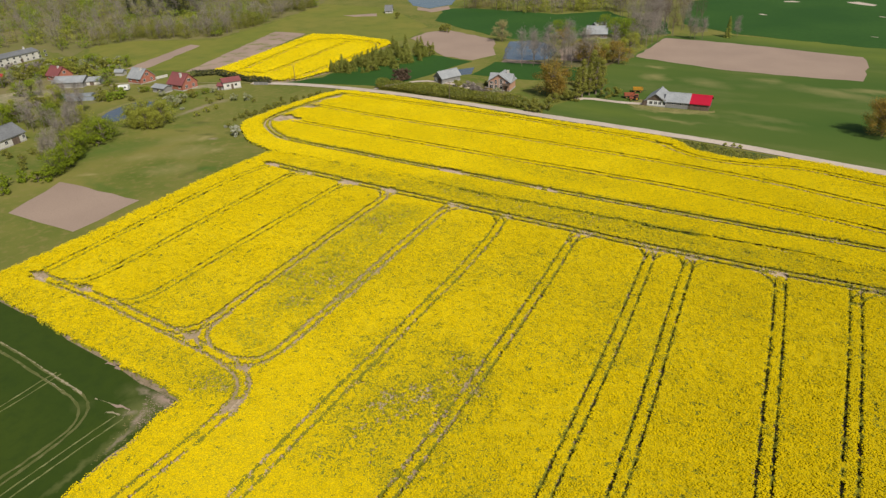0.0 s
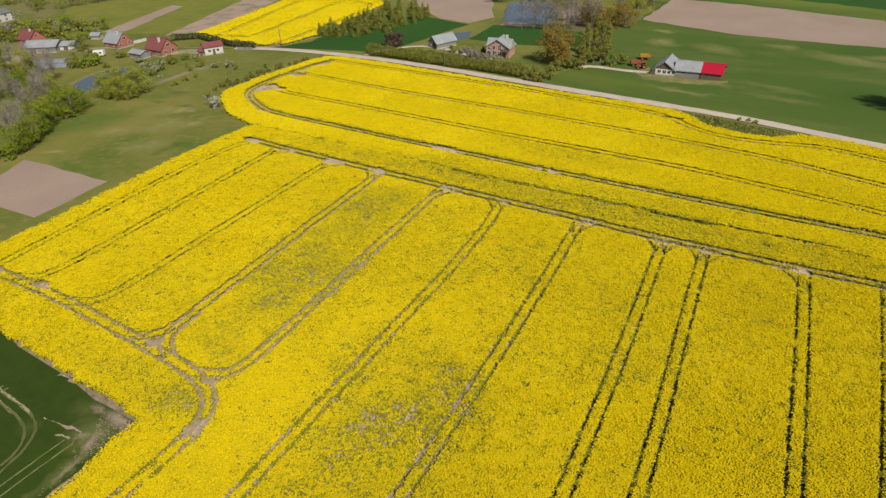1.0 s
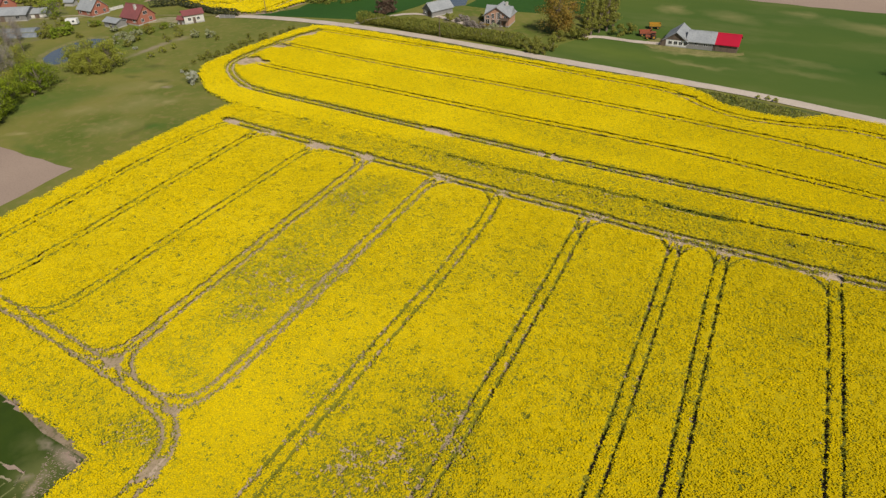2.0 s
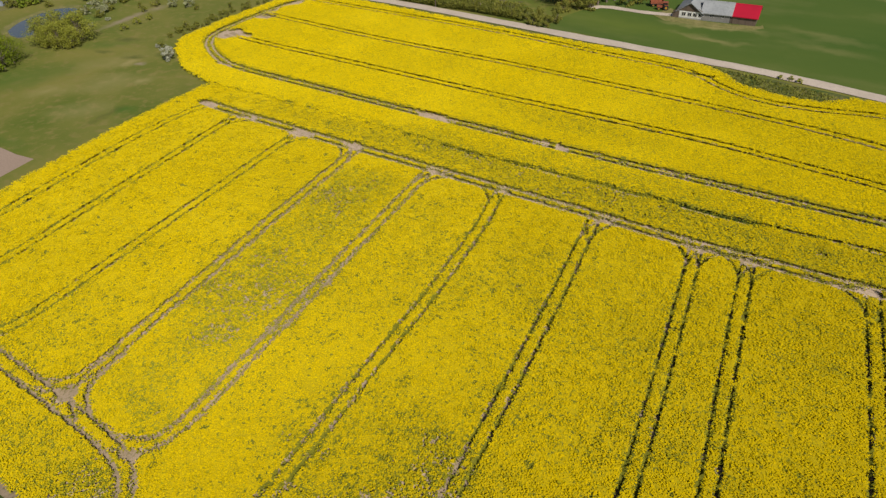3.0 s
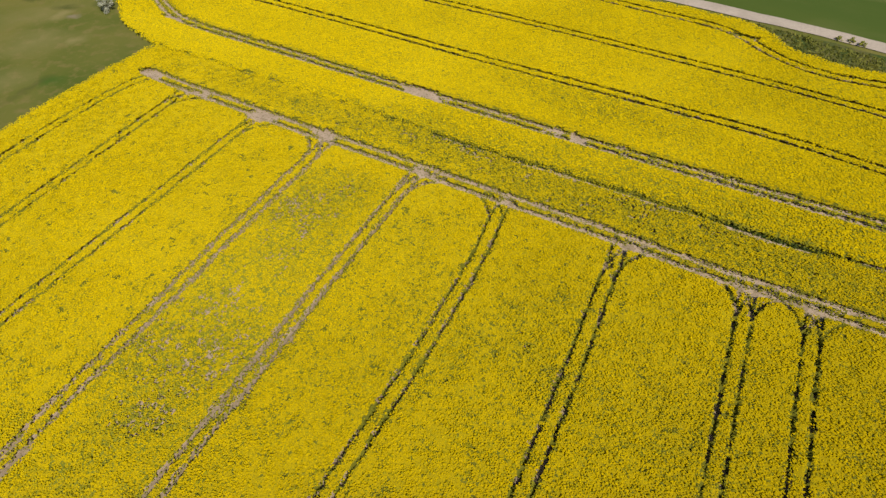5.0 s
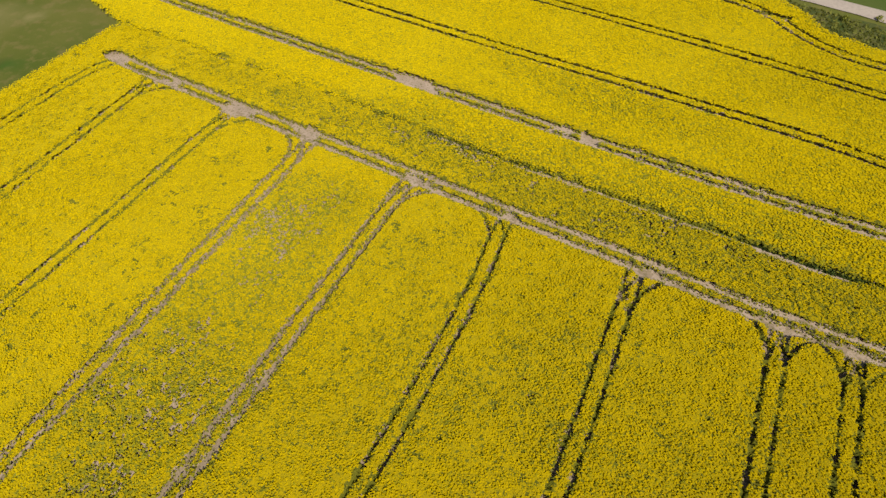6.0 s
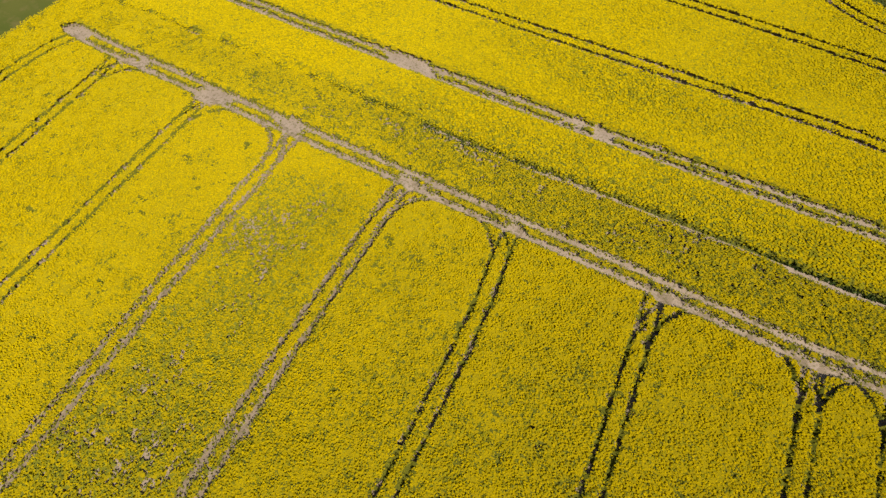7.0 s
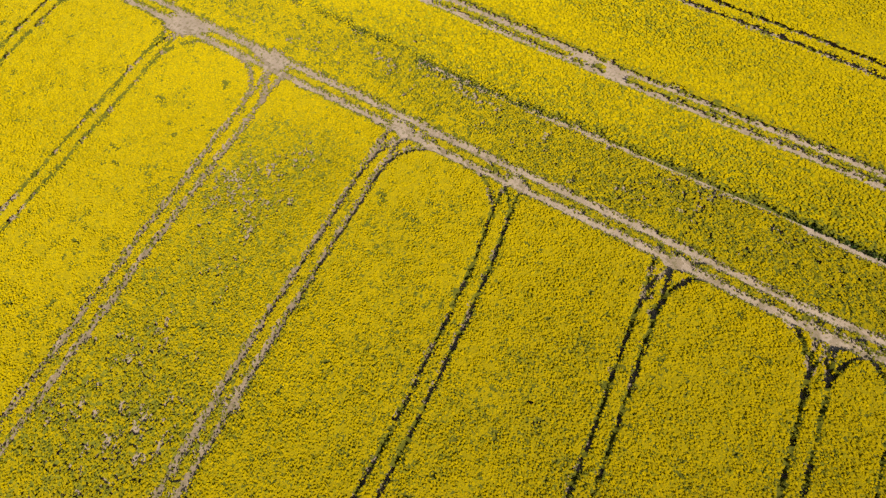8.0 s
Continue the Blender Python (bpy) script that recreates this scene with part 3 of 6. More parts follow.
tram([(-122.6, 55.4), (-123.2, 60.0), (-123.8, 70.0), (-124.6, 80.0), (-125.6, 92.0), (-126.0, 105.0), (-125.4, 116.0), (-123.6, 120.6)], 0.14)
tram([(-125.6, 121.6), (-118.0, 121.0), (-104.0, 120.8), (-92.5, 120.5), (-83.4, 120.5), (-68.0, 120.5), (-60.8, 120.2), (-48.0, 120.3), (-35.4, 120.2), (-24.2, 119.8), (-15.8, 120.2), (0.0, 120.4), (17.0, 121.6), (60.0, 123.0), (108.0, 123.5)], 0.34)
tram([(-123.4, 55.2), (-108.7, 55.7), (-98.5, 55.8), (-79.2, 54.9), (-68.6, 54.2), (-64.0, 52.8), (-61.4, 50.4), (-60.0, 46.6), (-59.8, 44.0)], 0.248)
tram([(-59.9, 45.4), (-59.6, 40.0), (-59.8, 30.7), (-59.2, 0.0), (-58.0, -34.0)], 0.165)
tram([(-152.6, 188.0), (-155.6, 178.0), (-156.6, 166.0), (-156.4, 155.0), (-154.8, 150.0), (-150.0, 145.6), (-140.2, 140.4), (-132.0, 138.8), (-112.0, 138.6), (-85.0, 138.0), (-71.0, 137.9), (-55.8, 137.7), (-42.3, 137.7), (-24.0, 137.8), (0.0, 138.0), (17.8, 138.4), (60.0, 138.4)], 0.35, 0.76)
tram([(-154.0, 156.0), (-144.4, 153.8), (-129.3, 153.4), (-112.0, 153.2), (-95.7, 152.7), (-67.7, 152.0), (-44.2, 151.9), (-23.8, 151.5), (-10.0, 149.9), (2.0, 148.6), (10.7, 147.4), (17.0, 146.4), (108.0, 133.0)], 0.23)
tram([(-156.0, 171.8), (-144.8, 170.8), (-124.2, 169.5), (-106.3, 168.8), (-76.0, 168.7), (-49.4, 167.6), (-26.8, 166.3), (-10.6, 164.9), (-1.6, 163.3), (7.0, 161.1), (17.7, 159.0), (108.0, 143.0)], 0.23)
tram([(-152.6, 187.4), (-128.0, 187.2), (-100.8, 186.8), (-84.5, 186.2), (-69.0, 185.0), (-54.5, 183.4), (-42.0, 182.8), (-35.5, 181.0), (-28.7, 175.6), (-21.0, 173.0), (-14.0, 173.2), (-7.4, 174.4), (-0.6, 176.2), (6.2, 175.2), (17.7, 172.2), (108.0, 157.0)], 0.23)

# the seam between the two sowings: a narrow bare strip that widens at a wet spot
SEAM = smooth_line([(-70.0, 128.8), (-57.0, 128.6), (-47.5, 128.9), (-40.0, 129.0), (-34.0, 129.05), (-28.0, 129.3), (-25.0, 129.0), (-20.0, 128.9), (-15.5, 129.4), (-8.8, 129.5), (-2.5, 129.8), (6.0, 130.3)])
RUTS = [(dense(SEAM, 1.5), 0.25), (dense([(-25.2, 129.0), (-20.5, 128.85), (-15.8, 129.3)], 1.5), 0.52)]
for line, half, apart in LINES:
    t = thing("tramline", "pair of bare tractor wheel ruts through the crop", "track", "structure", "tramlines in the rapeseed")
    for side in (-apart, apart):
        rut = offset(line, side)
        RUTS.append((rut, half))
        ribbon("wheel_rut", rut, 2 * half + 0.75, 0.035, "rut" if half > 0.25 else "shaded_litter_rut", t, 0.2, 1.0)
# bare trampled spots where the machines turn
BARE = [(-125.0, 121.4, 3.4, 1.5), (-112.0, 120.5, 3.4, 1.4), (-97.6, 120.1, 4.2, 2.4), (-84.2, 120.4, 2.6, 2.4), (-66.4, 120.0, 2.4, 1.0), (-53.0, 119.7, 2.0, 1.5), (-36.0, 119.4, 1.8, 1.0), (-21.0, 118.8, 1.8, 1.2), (-13.9, 119.2, 1.6, 0.9), (1.6, 119.9, 2.2, 1.1),
        (-122.6, 55.6, 2.8, 1.5), (-110.6, 56.4, 2.4, 1.6), (-79.2, 55.6, 2.2, 2.2), (-66.0, 54.0, 2.0, 1.3), (-60.3, 46.8, 1.3, 3.0), (-77.2, 138.0, 6.5, 1.8), (-50.0, 137.9, 6.0, 0.9), (-137.0, 139.2, 5.0, 1.2), (-152.4, 155.2, 4.6, 5.6), (-148.6, 156.2, 4.4, 2.0), (-152.6, 169.2, 5.4, 3.2), (-153.2, 183.0, 3.6, 5.0), (-154.6, 177.0, 2.2, 5.0), (-35.6, 181.0, 3.0, 0.9)]


# ---- rapeseed crop ----
def spaced(a, b, fine_a, fine_b, step, grow=1.25):
    """Coordinates from a to b, evenly fine between fine_a and fine_b, widening outside."""
    mid = list(np.arange(fine_a, fine_b, step))
    s, v, low = step, mid[0], []
    while v > a:
        s = min(s * grow, 0.75)
        v -= s
        low.append(v)
    s, v, high = step, mid[-1], []
    while v < b:
        s = min(s * grow, 0.75)
        v += s
        high.append(v)
    return np.array(low[::-1] + mid + high)


def stand(xs, ys, sparse, seed, jitter, patch=0.20):
    """Jittered places of a grid, with their distance to the nearest bare edge, the way out of it, the nearness of broad ruts and of bare soil, and how thin the crop stands."""
    rng = np.random.default_rng(seed + 50)

    def window(x0, x1, y0, y1):
        return slice(np.searchsorted(ys, y0), np.searchsorted(ys, y1)), slice(np.searchsorted(xs, x0), np.searchsorted(xs, x1))

    X, Y = np.meshgrid(xs, ys)
    sx, sy = np.gradient(xs)[None, :], np.gradient(ys)[:, None]
    X = X + rng.uniform(-jitter, jitter, X.shape) * sx
    Y = Y + rng.uniform(-jitter, jitter, Y.shape) * sy
    gap, wide, bare = (np.full(X.shape, 9.0) for _ in range(3))
    gx, gy = np.zeros(X.shape), np.zeros(X.shape)

    def nearer(w, d, dx, dy):
        """Keep the smaller distance to a bare edge, and the way out of it."""
        m = d < gap[w]
        k = np.hypot(dx, dy) + 1e-6
        gap[w] = np.where(m, d, gap[w])
        gx[w] = np.where(m, dx / k, gx[w])
        gy[w] = np.where(m, dy / k, gy[w])

    for line, half in RUTS:
        for (x0, y0), (x1, y1) in zip(line, line[1:]):
            w = window(min(x0, x1) - 2, max(x0, x1) + 2, min(y0, y1) - 2, max(y0, y1) + 2)
            if X[w].size == 0:
                continue
            dx, dy = x1 - x0, y1 - y0
            t = np.clip(((X[w] - x0) * dx + (Y[w] - y0) * dy) / (dx * dx + dy * dy + 1e-9), 0, 1)
            ex, ey = X[w] - x0 - t * dx, Y[w] - y0 - t * dy
            d = np.hypot(ex, ey) - half
            if 0.235 < half < 0.26:
                d = d + (lattice(X[w], Y[w], 0.7, 17) - 0.5) * 0.14
            nearer(w, d, ex, ey)
            if half > 0.20:
                bare[w] = np.minimum(bare[w], d)
            if half > 0.325:
                wide[w] = np.minimum(wide[w], d)
    for cx, cy, rx, ry in BARE:
        rx, ry = rx * 0.66, ry * 0.62
        w = window(cx - rx - 2, cx + rx + 2, cy - ry - 2, cy + ry + 2)
        if X[w].size:
            d = (np.hypot((X[w] - cx) / rx, (Y[w] - cy) / ry) - 1) * min(rx, ry)
            d = d + (lattice(X[w], Y[w], 1.9, 31) - 0.5) * 1.5
            nearer(w, d, X[w] - cx, Y[w] - cy)
            bare[w] = np.minimum(bare[w], d)
    gap = gap + (lattice(X, Y, 0.6, 11) - 0.5) * 0.15 + (lattice(X, Y, 5.0, 12) - 0.5) * 0.08
    thin = np.zeros(X.shape)
    for cx, cy, rx, ry, amount in sparse:
        w = window(cx - 1.7 * rx, cx + 1.7 * rx, cy - 1.7 * ry, cy + 1.7 * ry)
        if X[w].size:
            r = np.hypot((X[w] - cx) / rx, (Y[w] - cy) / ry) + (lattice(X[w], Y[w], 3.0, 13) - 0.5) * 0.7 + (lattice(X[w], Y[w], 0.9, 14) - 0.5) * 0.3
            thin[w] = np.maximum(thin[w], amount * np.clip((1.3 - r) / 0.8, 0, 1))
    thin = thin + patch * np.clip((lattice(X, Y, 6.0, 15) * 0.6 + lattice(X, Y, 17.0, 16) * 0.4 - 0.58) / 0.2, 0, 1) + 1.3 * patch * np.clip((lattice(X, Y, 1.5, 18) - 0.66) / 0.2, 0, 1)
    return X, Y, sx, sy, gap, gx, gy, wide, bare, np.clip(thin, 0, 1.2)


def crop(label, poly, xs, ys, px, py, sparse, seed, height=0.98, size=0.125, between=0.5, even=0.0):
    """A stand of rapeseed: a low leafy layer with the gaps of the ruts, and on it the blossoming top of each plant."""
    rng = np.random.default_rng(seed)
    # leafy layer between the stems
    X, Y, sx, sy, gap, gx, gy, wide, bare, thin = stand(xs, ys, sparse, seed, 0.36, 0.20 - 0.16 * even)
    cell = 0.75 * np.minimum(sx, sy) + 0 * X
    inner, outer = (gap <= 0) & (gap > -cell), (gap > 0) & (gap < cell)
    shift = np.clip(np.where(inner, -gap, np.where(outer, (0.07 - gap) * (gap < 0.6 * cell), 0.0)), -0.25, 0.25)
    X, Y, gap = X + gx * shift, Y + gy * shift, gap + shift
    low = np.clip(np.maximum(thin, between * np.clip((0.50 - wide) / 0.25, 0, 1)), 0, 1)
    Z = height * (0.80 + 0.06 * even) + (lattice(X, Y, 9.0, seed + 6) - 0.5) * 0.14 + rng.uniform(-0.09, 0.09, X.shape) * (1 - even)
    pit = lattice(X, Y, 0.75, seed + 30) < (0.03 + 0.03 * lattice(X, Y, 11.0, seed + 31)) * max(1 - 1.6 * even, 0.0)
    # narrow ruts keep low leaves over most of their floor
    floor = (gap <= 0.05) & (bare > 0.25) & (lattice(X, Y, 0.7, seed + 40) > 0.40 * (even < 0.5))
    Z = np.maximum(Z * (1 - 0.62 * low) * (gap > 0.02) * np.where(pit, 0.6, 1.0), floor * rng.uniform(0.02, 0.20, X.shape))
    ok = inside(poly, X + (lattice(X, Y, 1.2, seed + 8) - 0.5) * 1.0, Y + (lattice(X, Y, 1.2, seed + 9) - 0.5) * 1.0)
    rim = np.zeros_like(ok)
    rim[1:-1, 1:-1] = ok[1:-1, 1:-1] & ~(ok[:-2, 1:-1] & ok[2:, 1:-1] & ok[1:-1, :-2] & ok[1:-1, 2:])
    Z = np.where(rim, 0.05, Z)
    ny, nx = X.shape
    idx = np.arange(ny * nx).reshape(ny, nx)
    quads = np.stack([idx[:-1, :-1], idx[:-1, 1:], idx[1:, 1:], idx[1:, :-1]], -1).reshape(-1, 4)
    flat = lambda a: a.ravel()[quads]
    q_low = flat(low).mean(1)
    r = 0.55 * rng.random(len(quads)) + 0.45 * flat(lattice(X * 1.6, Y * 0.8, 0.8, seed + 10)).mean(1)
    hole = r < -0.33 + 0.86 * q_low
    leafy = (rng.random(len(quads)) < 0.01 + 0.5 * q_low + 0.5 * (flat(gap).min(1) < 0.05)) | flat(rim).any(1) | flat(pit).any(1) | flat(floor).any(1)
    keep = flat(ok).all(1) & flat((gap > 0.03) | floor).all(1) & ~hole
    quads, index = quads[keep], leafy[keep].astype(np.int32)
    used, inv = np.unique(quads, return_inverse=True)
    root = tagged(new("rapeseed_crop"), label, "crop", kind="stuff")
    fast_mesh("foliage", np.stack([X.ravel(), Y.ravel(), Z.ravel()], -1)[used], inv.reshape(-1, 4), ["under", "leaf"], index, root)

    # the tops: an uneven little dome of blossom for each raceme
    X, Y, sx, sy, gap, gx, gy, wide, bare, thin = stand(px, py, sparse, seed + 1, 0.5, 0.20 - 0.16 * even)
    ok = inside(poly, X + (lattice(X, Y, 1.2, seed + 8) - 0.5) * 1.0, Y + (lattice(X, Y, 1.2, seed + 9) - 0.5) * 1.0)
    grow = np.sqrt(sx * sy) / math.sqrt((px[len(px) // 3 + 1] - px[len(px) // 3]) * (py[-3] - py[-4]))
    pit = lattice(X, Y, 0.75, seed + 30) < (0.024 + 0.03 * lattice(X, Y, 11.0, seed + 31)) * max(1 - 1.6 * even, 0.0)
    edge = np.clip((0.28 - gap) / 0.28, 0, 1)
    mid = between * np.clip((0.62 - wide) / 0.25, 0, 1)
    low = np.clip(np.maximum(thin, mid), 0, 1)
    patchy = 0.55 * rng.random(X.shape) + 0.45 * lattice(X * 1.6, Y * 0.8, 0.8, seed + 10)
    here = ok & (gap > 0.0) & ~pit & (patchy > -0.06 + 0.50 * np.minimum(thin, 1) + 0.12 * mid)
    x, y, low, edge, mid = X[here], Y[here], low[here], edge[here], mid[here]
    n = len(x)
    big = np.broadcast_to(grow, X.shape)[here] * size * rng.uniform(0.70, 1.30, n) * (1 - 0.22 * low)
    top = height * (0.98 - 0.34 * low - 0.10 * edge - 0.12 * mid) + ((lattice(x, y, 0.75, seed + 5) - 0.5) * 0.26 + rng.uniform(-0.12, 0.10, n)) * (1 - even)
    deep = big * rng.uniform(0.35, 1.0, n) * (1 - 0.6 * even)

    def domes(x, y, top, big, deep):
        k = len(x)
        a = rng.uniform(0, 2 * np.pi, k)
        tip = np.stack([x + rng.normal(0, 0.25, k) * big, y + rng.normal(0, 0.25, k) * big, top], -1)
        ring = [np.stack([x + np.cos(a + i * 2.0944) * big * q, y + np.sin(a + i * 2.0944) * big * q, top - deep * rng.uniform(0.6, 1.3, k)], -1) for i in range(3) for q in [rng.uniform(0.8, 1.35, k)]]
        v = np.stack([tip] + ring, 1).reshape(-1, 3)
        f = (np.arange(k)[:, None, None] * 4 + np.array([(0, i + 1, (i + 1) % 3 + 1) for i in range(3)])[None]).reshape(-1, 3)
        return v, f

    v, f = domes(x, y, top, big, deep)
    pick = rng.random(n)
    tint = np.where(pick < 0.004 + 0.10 * low + 0.30 * edge * (1 - even) + 0.75 * mid, 1, np.where(pick > 0.90 - 0.60 * low, 2, 0))
    fast_mesh("blossom", v, f, ["flower", "leaf", "bud"], np.repeat(tint, 3), root)
    # leafy shoulders below the blossom where plants stand free: beside ruts and in thin places
    free = rng.random(n) < np.maximum(1.6 * edge, 0.75 * low)
    if free.any():
        k = int(free.sum())
        v, f = domes(x[free] + rng.normal(0, 0.10, k), y[free] + rng.normal(0, 0.10, k), top[free] * rng.uniform(0.35, 0.85, k), big[free] * 1.1, top[free] * 0.30)
        fast_mesh("lower_leaves", v, f, ["leaf", "bud"], np.repeat(rng.random(k) < 0.3, 3), root)
    return root


SPARSE = [(-74.5, 108.0, 6.5, 7.0, 0.74), (-72.5, 80.5, 9.0, 17.5, 0.76), (-72.0, 96.0, 6.0, 10.0, 0.38), (-65.0, 80.0, 1.8, 17.0, 0.85), (-78.6, 106.0, 2.4, 8.0, 0.8), (-75.0, 89.0, 9.0, 24.0, 0.42), (-36.0, 66.0, 7.0, 10.0, 0.78), (-38.0, 61.0, 9.0, 15.0, 0.58), (-43.0, 54.0, 7.0, 10.0, 0.55), (-48.0, 69.0, 5.0, 10.0, 0.42), (-90.0, 62.0, 9.0, 12.0, 0.25), (-60.0, 95.0, 6.0, 18.0, 0.22), (-80.0, 50.0, 13.0, 3.4, 0.40), (-68.0, 49.6, 7.0, 3.4, 0.60), (-45.0, 125.6, 60.0, 4.6, 0.64), (-70.0, 127.5, 16.0, 2.4, 0.70), (-42.0, 126.0, 8.0, 1.6, 0.6), (-45.0, 129.0, 50.0, 1.0, 0.6), (-18.0, 128.9, 8.0, 1.2, 0.7), (-38.0, 98.0, 16.0, 15.0, 0.17), (-30.0, 84.0, 10.0, 12.0, 0.17), (-20.0, 96.0, 8.0, 14.0, 0.15), (-20.0, 106.0, 4.0, 4.0, 0.25)]
crop("yellow flowering rapeseed crop with tractor tramlines", NEAR, spaced(-138.0, 81.0, -137.5, 20.0, 0.29), spaced(-40.0, 130.2, 25.0, 130.4, 0.31), spaced(-138.0, 81.0, -137.5, 20.0, 0.206), spaced(-40.0, 130.2, 25.0, 130.4, 0.206), SPARSE, 11)
SPARSE_FAR = [(-50.0, 130.2, 60.0, 1.2, 0.5), (-72.0, 131.0, 12.0, 2.0, 0.5), (-18.0, 130.0, 8.0, 1.0, 0.7), (-50.0, 147.0, 16.0, 4.0, 0.3), (-35.0, 132.6, 34.0, 3.6, 0.36), (-152.5, 153.0, 4.0, 6.0, 0.4)]
crop("yellow flowering rapeseed crop beside the gravel road", FAR, spaced(-169.0, 81.0, -168.0, 20.0, 0.5), spaced(128.4, 199.0, 128.4, 198.5, 0.3), spaced(-169.0, 81.0, -168.0, 20.0, 0.285), spaced(128.4, 199.0, 128.4, 198.5, 0.275), SPARSE_FAR, 23, 0.98, 0.20, 0.55, 0.78)


def far_crop():
    poly = [(-232.7, 195.5), (-212.1, 192.0), (-190.4, 193.5), (-184.1, 198.6), (-181.8, 213.9), (-187.0, 243.8), (-191.4, 275.2), (-198.7, 281.0), (-216.0, 283.6), (-232.7, 285.2), (-249.5, 281.3), (-242.5, 248.4), (-235.2, 213.9)]
    parcel("field_soil", poly, 0.08, "soil", "bare soil under the distant rapeseed", 0.2)
    for line in ([(-188.1, 195.9), (-187.2, 204.0), (-189.3, 231.5), (-191.6, 259.0), (-196.0, 270.5), (-205.0, 274.2), (-217.0, 275.4), (-238.0, 271.7), (-231.0, 242.4), (-225.0, 220.1), (-220.7, 202.1)], [(-222.0, 197.6), (-214.9, 198.3), (-205.5, 200.4), (-206.2, 210.0), (-207.8, 222.2), (-211.9, 244.0), (-215.8, 270.9)]):
        line = dense(smooth_line(line), 3.0)
        for side in (-0.9, 0.9):
            RUTS.append((offset(line, side), 0.26))
    crop("distant yellow flowering rapeseed field", poly, np.arange(-256.0, -176.0, 0.6), np.arange(188.0, 290.0, 0.6), np.arange(-256.0, -176.0, 0.5), np.arange(188.0, 290.0, 0.5), [], 37, 1.0, 0.36, 0.4, 0.97)


far_crop()


# ---- trees and shrubs ----
def rods(list_of, sides=5):
    """Tapered open tubes as arrays of vertices and quads."""
    vs, fs, n = [], [], 0
    for p, q, r0, r1 in list_of:
        p, q = Vector(p), Vector(q)
        d = (q - p).normalized()
        u = d.orthogonal().normalized()
        w = d.cross(u)
        for c, r in ((p, r0), (q, r1)):
            vs += [tuple(c + (u * math.cos(2 * math.pi * i / sides) + w * math.sin(2 * math.pi * i / sides)) * r) for i in range(sides)]
        fs += [(n + i, n + (i + 1) % sides, n + sides + (i + 1) % sides, n + sides + i) for i in range(sides)]
        n += 2 * sides
    return np.array(vs), np.array(fs)


def cards(centre, normal, long, wide, rng, along=None):
    """One small four-cornered blade at each centre."""
    n = len(centre)
    normal = normal / (np.linalg.norm(normal, axis=1)[:, None] + 1e-9)
    ref = rng.normal(0, 1, (n, 3)) if along is None else along
    u = ref - normal * (ref * normal).sum(1)[:, None]
    u /= np.linalg.norm(u, axis=1)[:, None] + 1e-9
    v = np.cross(normal, u)
    a, b = (np.asarray(long) * 0.5)[:, None], (np.asarray(wide) * 0.5)[:, None]
    return np.stack([centre + u * a, centre + v * b, centre - u * a, centre - v * b], 1).reshape(-1, 3), np.arange(4 * n).reshape(n, 4)


def lobed(rng, h, r, low, lobes, n, leaf, spread=1.25):
    """Leaf blades on overlapping lobes of a crown that reaches from low to h."""
    mid, half = (h + low) / 2, (h - low) / 2
    c = []
    for i in range(lobes):
        a, t = rng.uniform(0, 2 * math.pi), rng.uniform(-0.85, 0.85)
        k = math.sqrt(max(0.05, 1 - t * t)) * rng.uniform(0.25, 0.95) * (1.0 if t < 0.2 else 1.0 - 0.25 * t)
        if r < 0.3 * h:
            k = (1.05 - 0.95 * ((t + 1) / 2) ** 1.2) * rng.uniform(0.2, 1.0)
        c.append((r * k * math.cos(a), r * k * math.sin(a), mid + half * t * 0.95, rng.uniform(0.20, 0.42)))
    c = np.array(c)
    pick = rng.integers(0, lobes, n)
    d = rng.normal(0, 1, (n, 3))
    d /= np.linalg.norm(d, axis=1)[:, None]
    rad = (c[pick, 3] * min(r, half) * rng.uniform(0.2, spread, n) ** 0.7)[:, None]
    p = c[pick, :3] + d * rad * np.array((1.0, 1.0, 0.85))
    p[:, 2] = np.maximum(p[:, 2], 0.15)
    v, f = cards(p, d + rng.normal(0, 0.30, (n, 3)) + np.array((0, 0, 0.25)), leaf * rng.uniform(0.7, 1.5, n), leaf * rng.uniform(0.5, 1.0, n), rng)
    return c, v, f


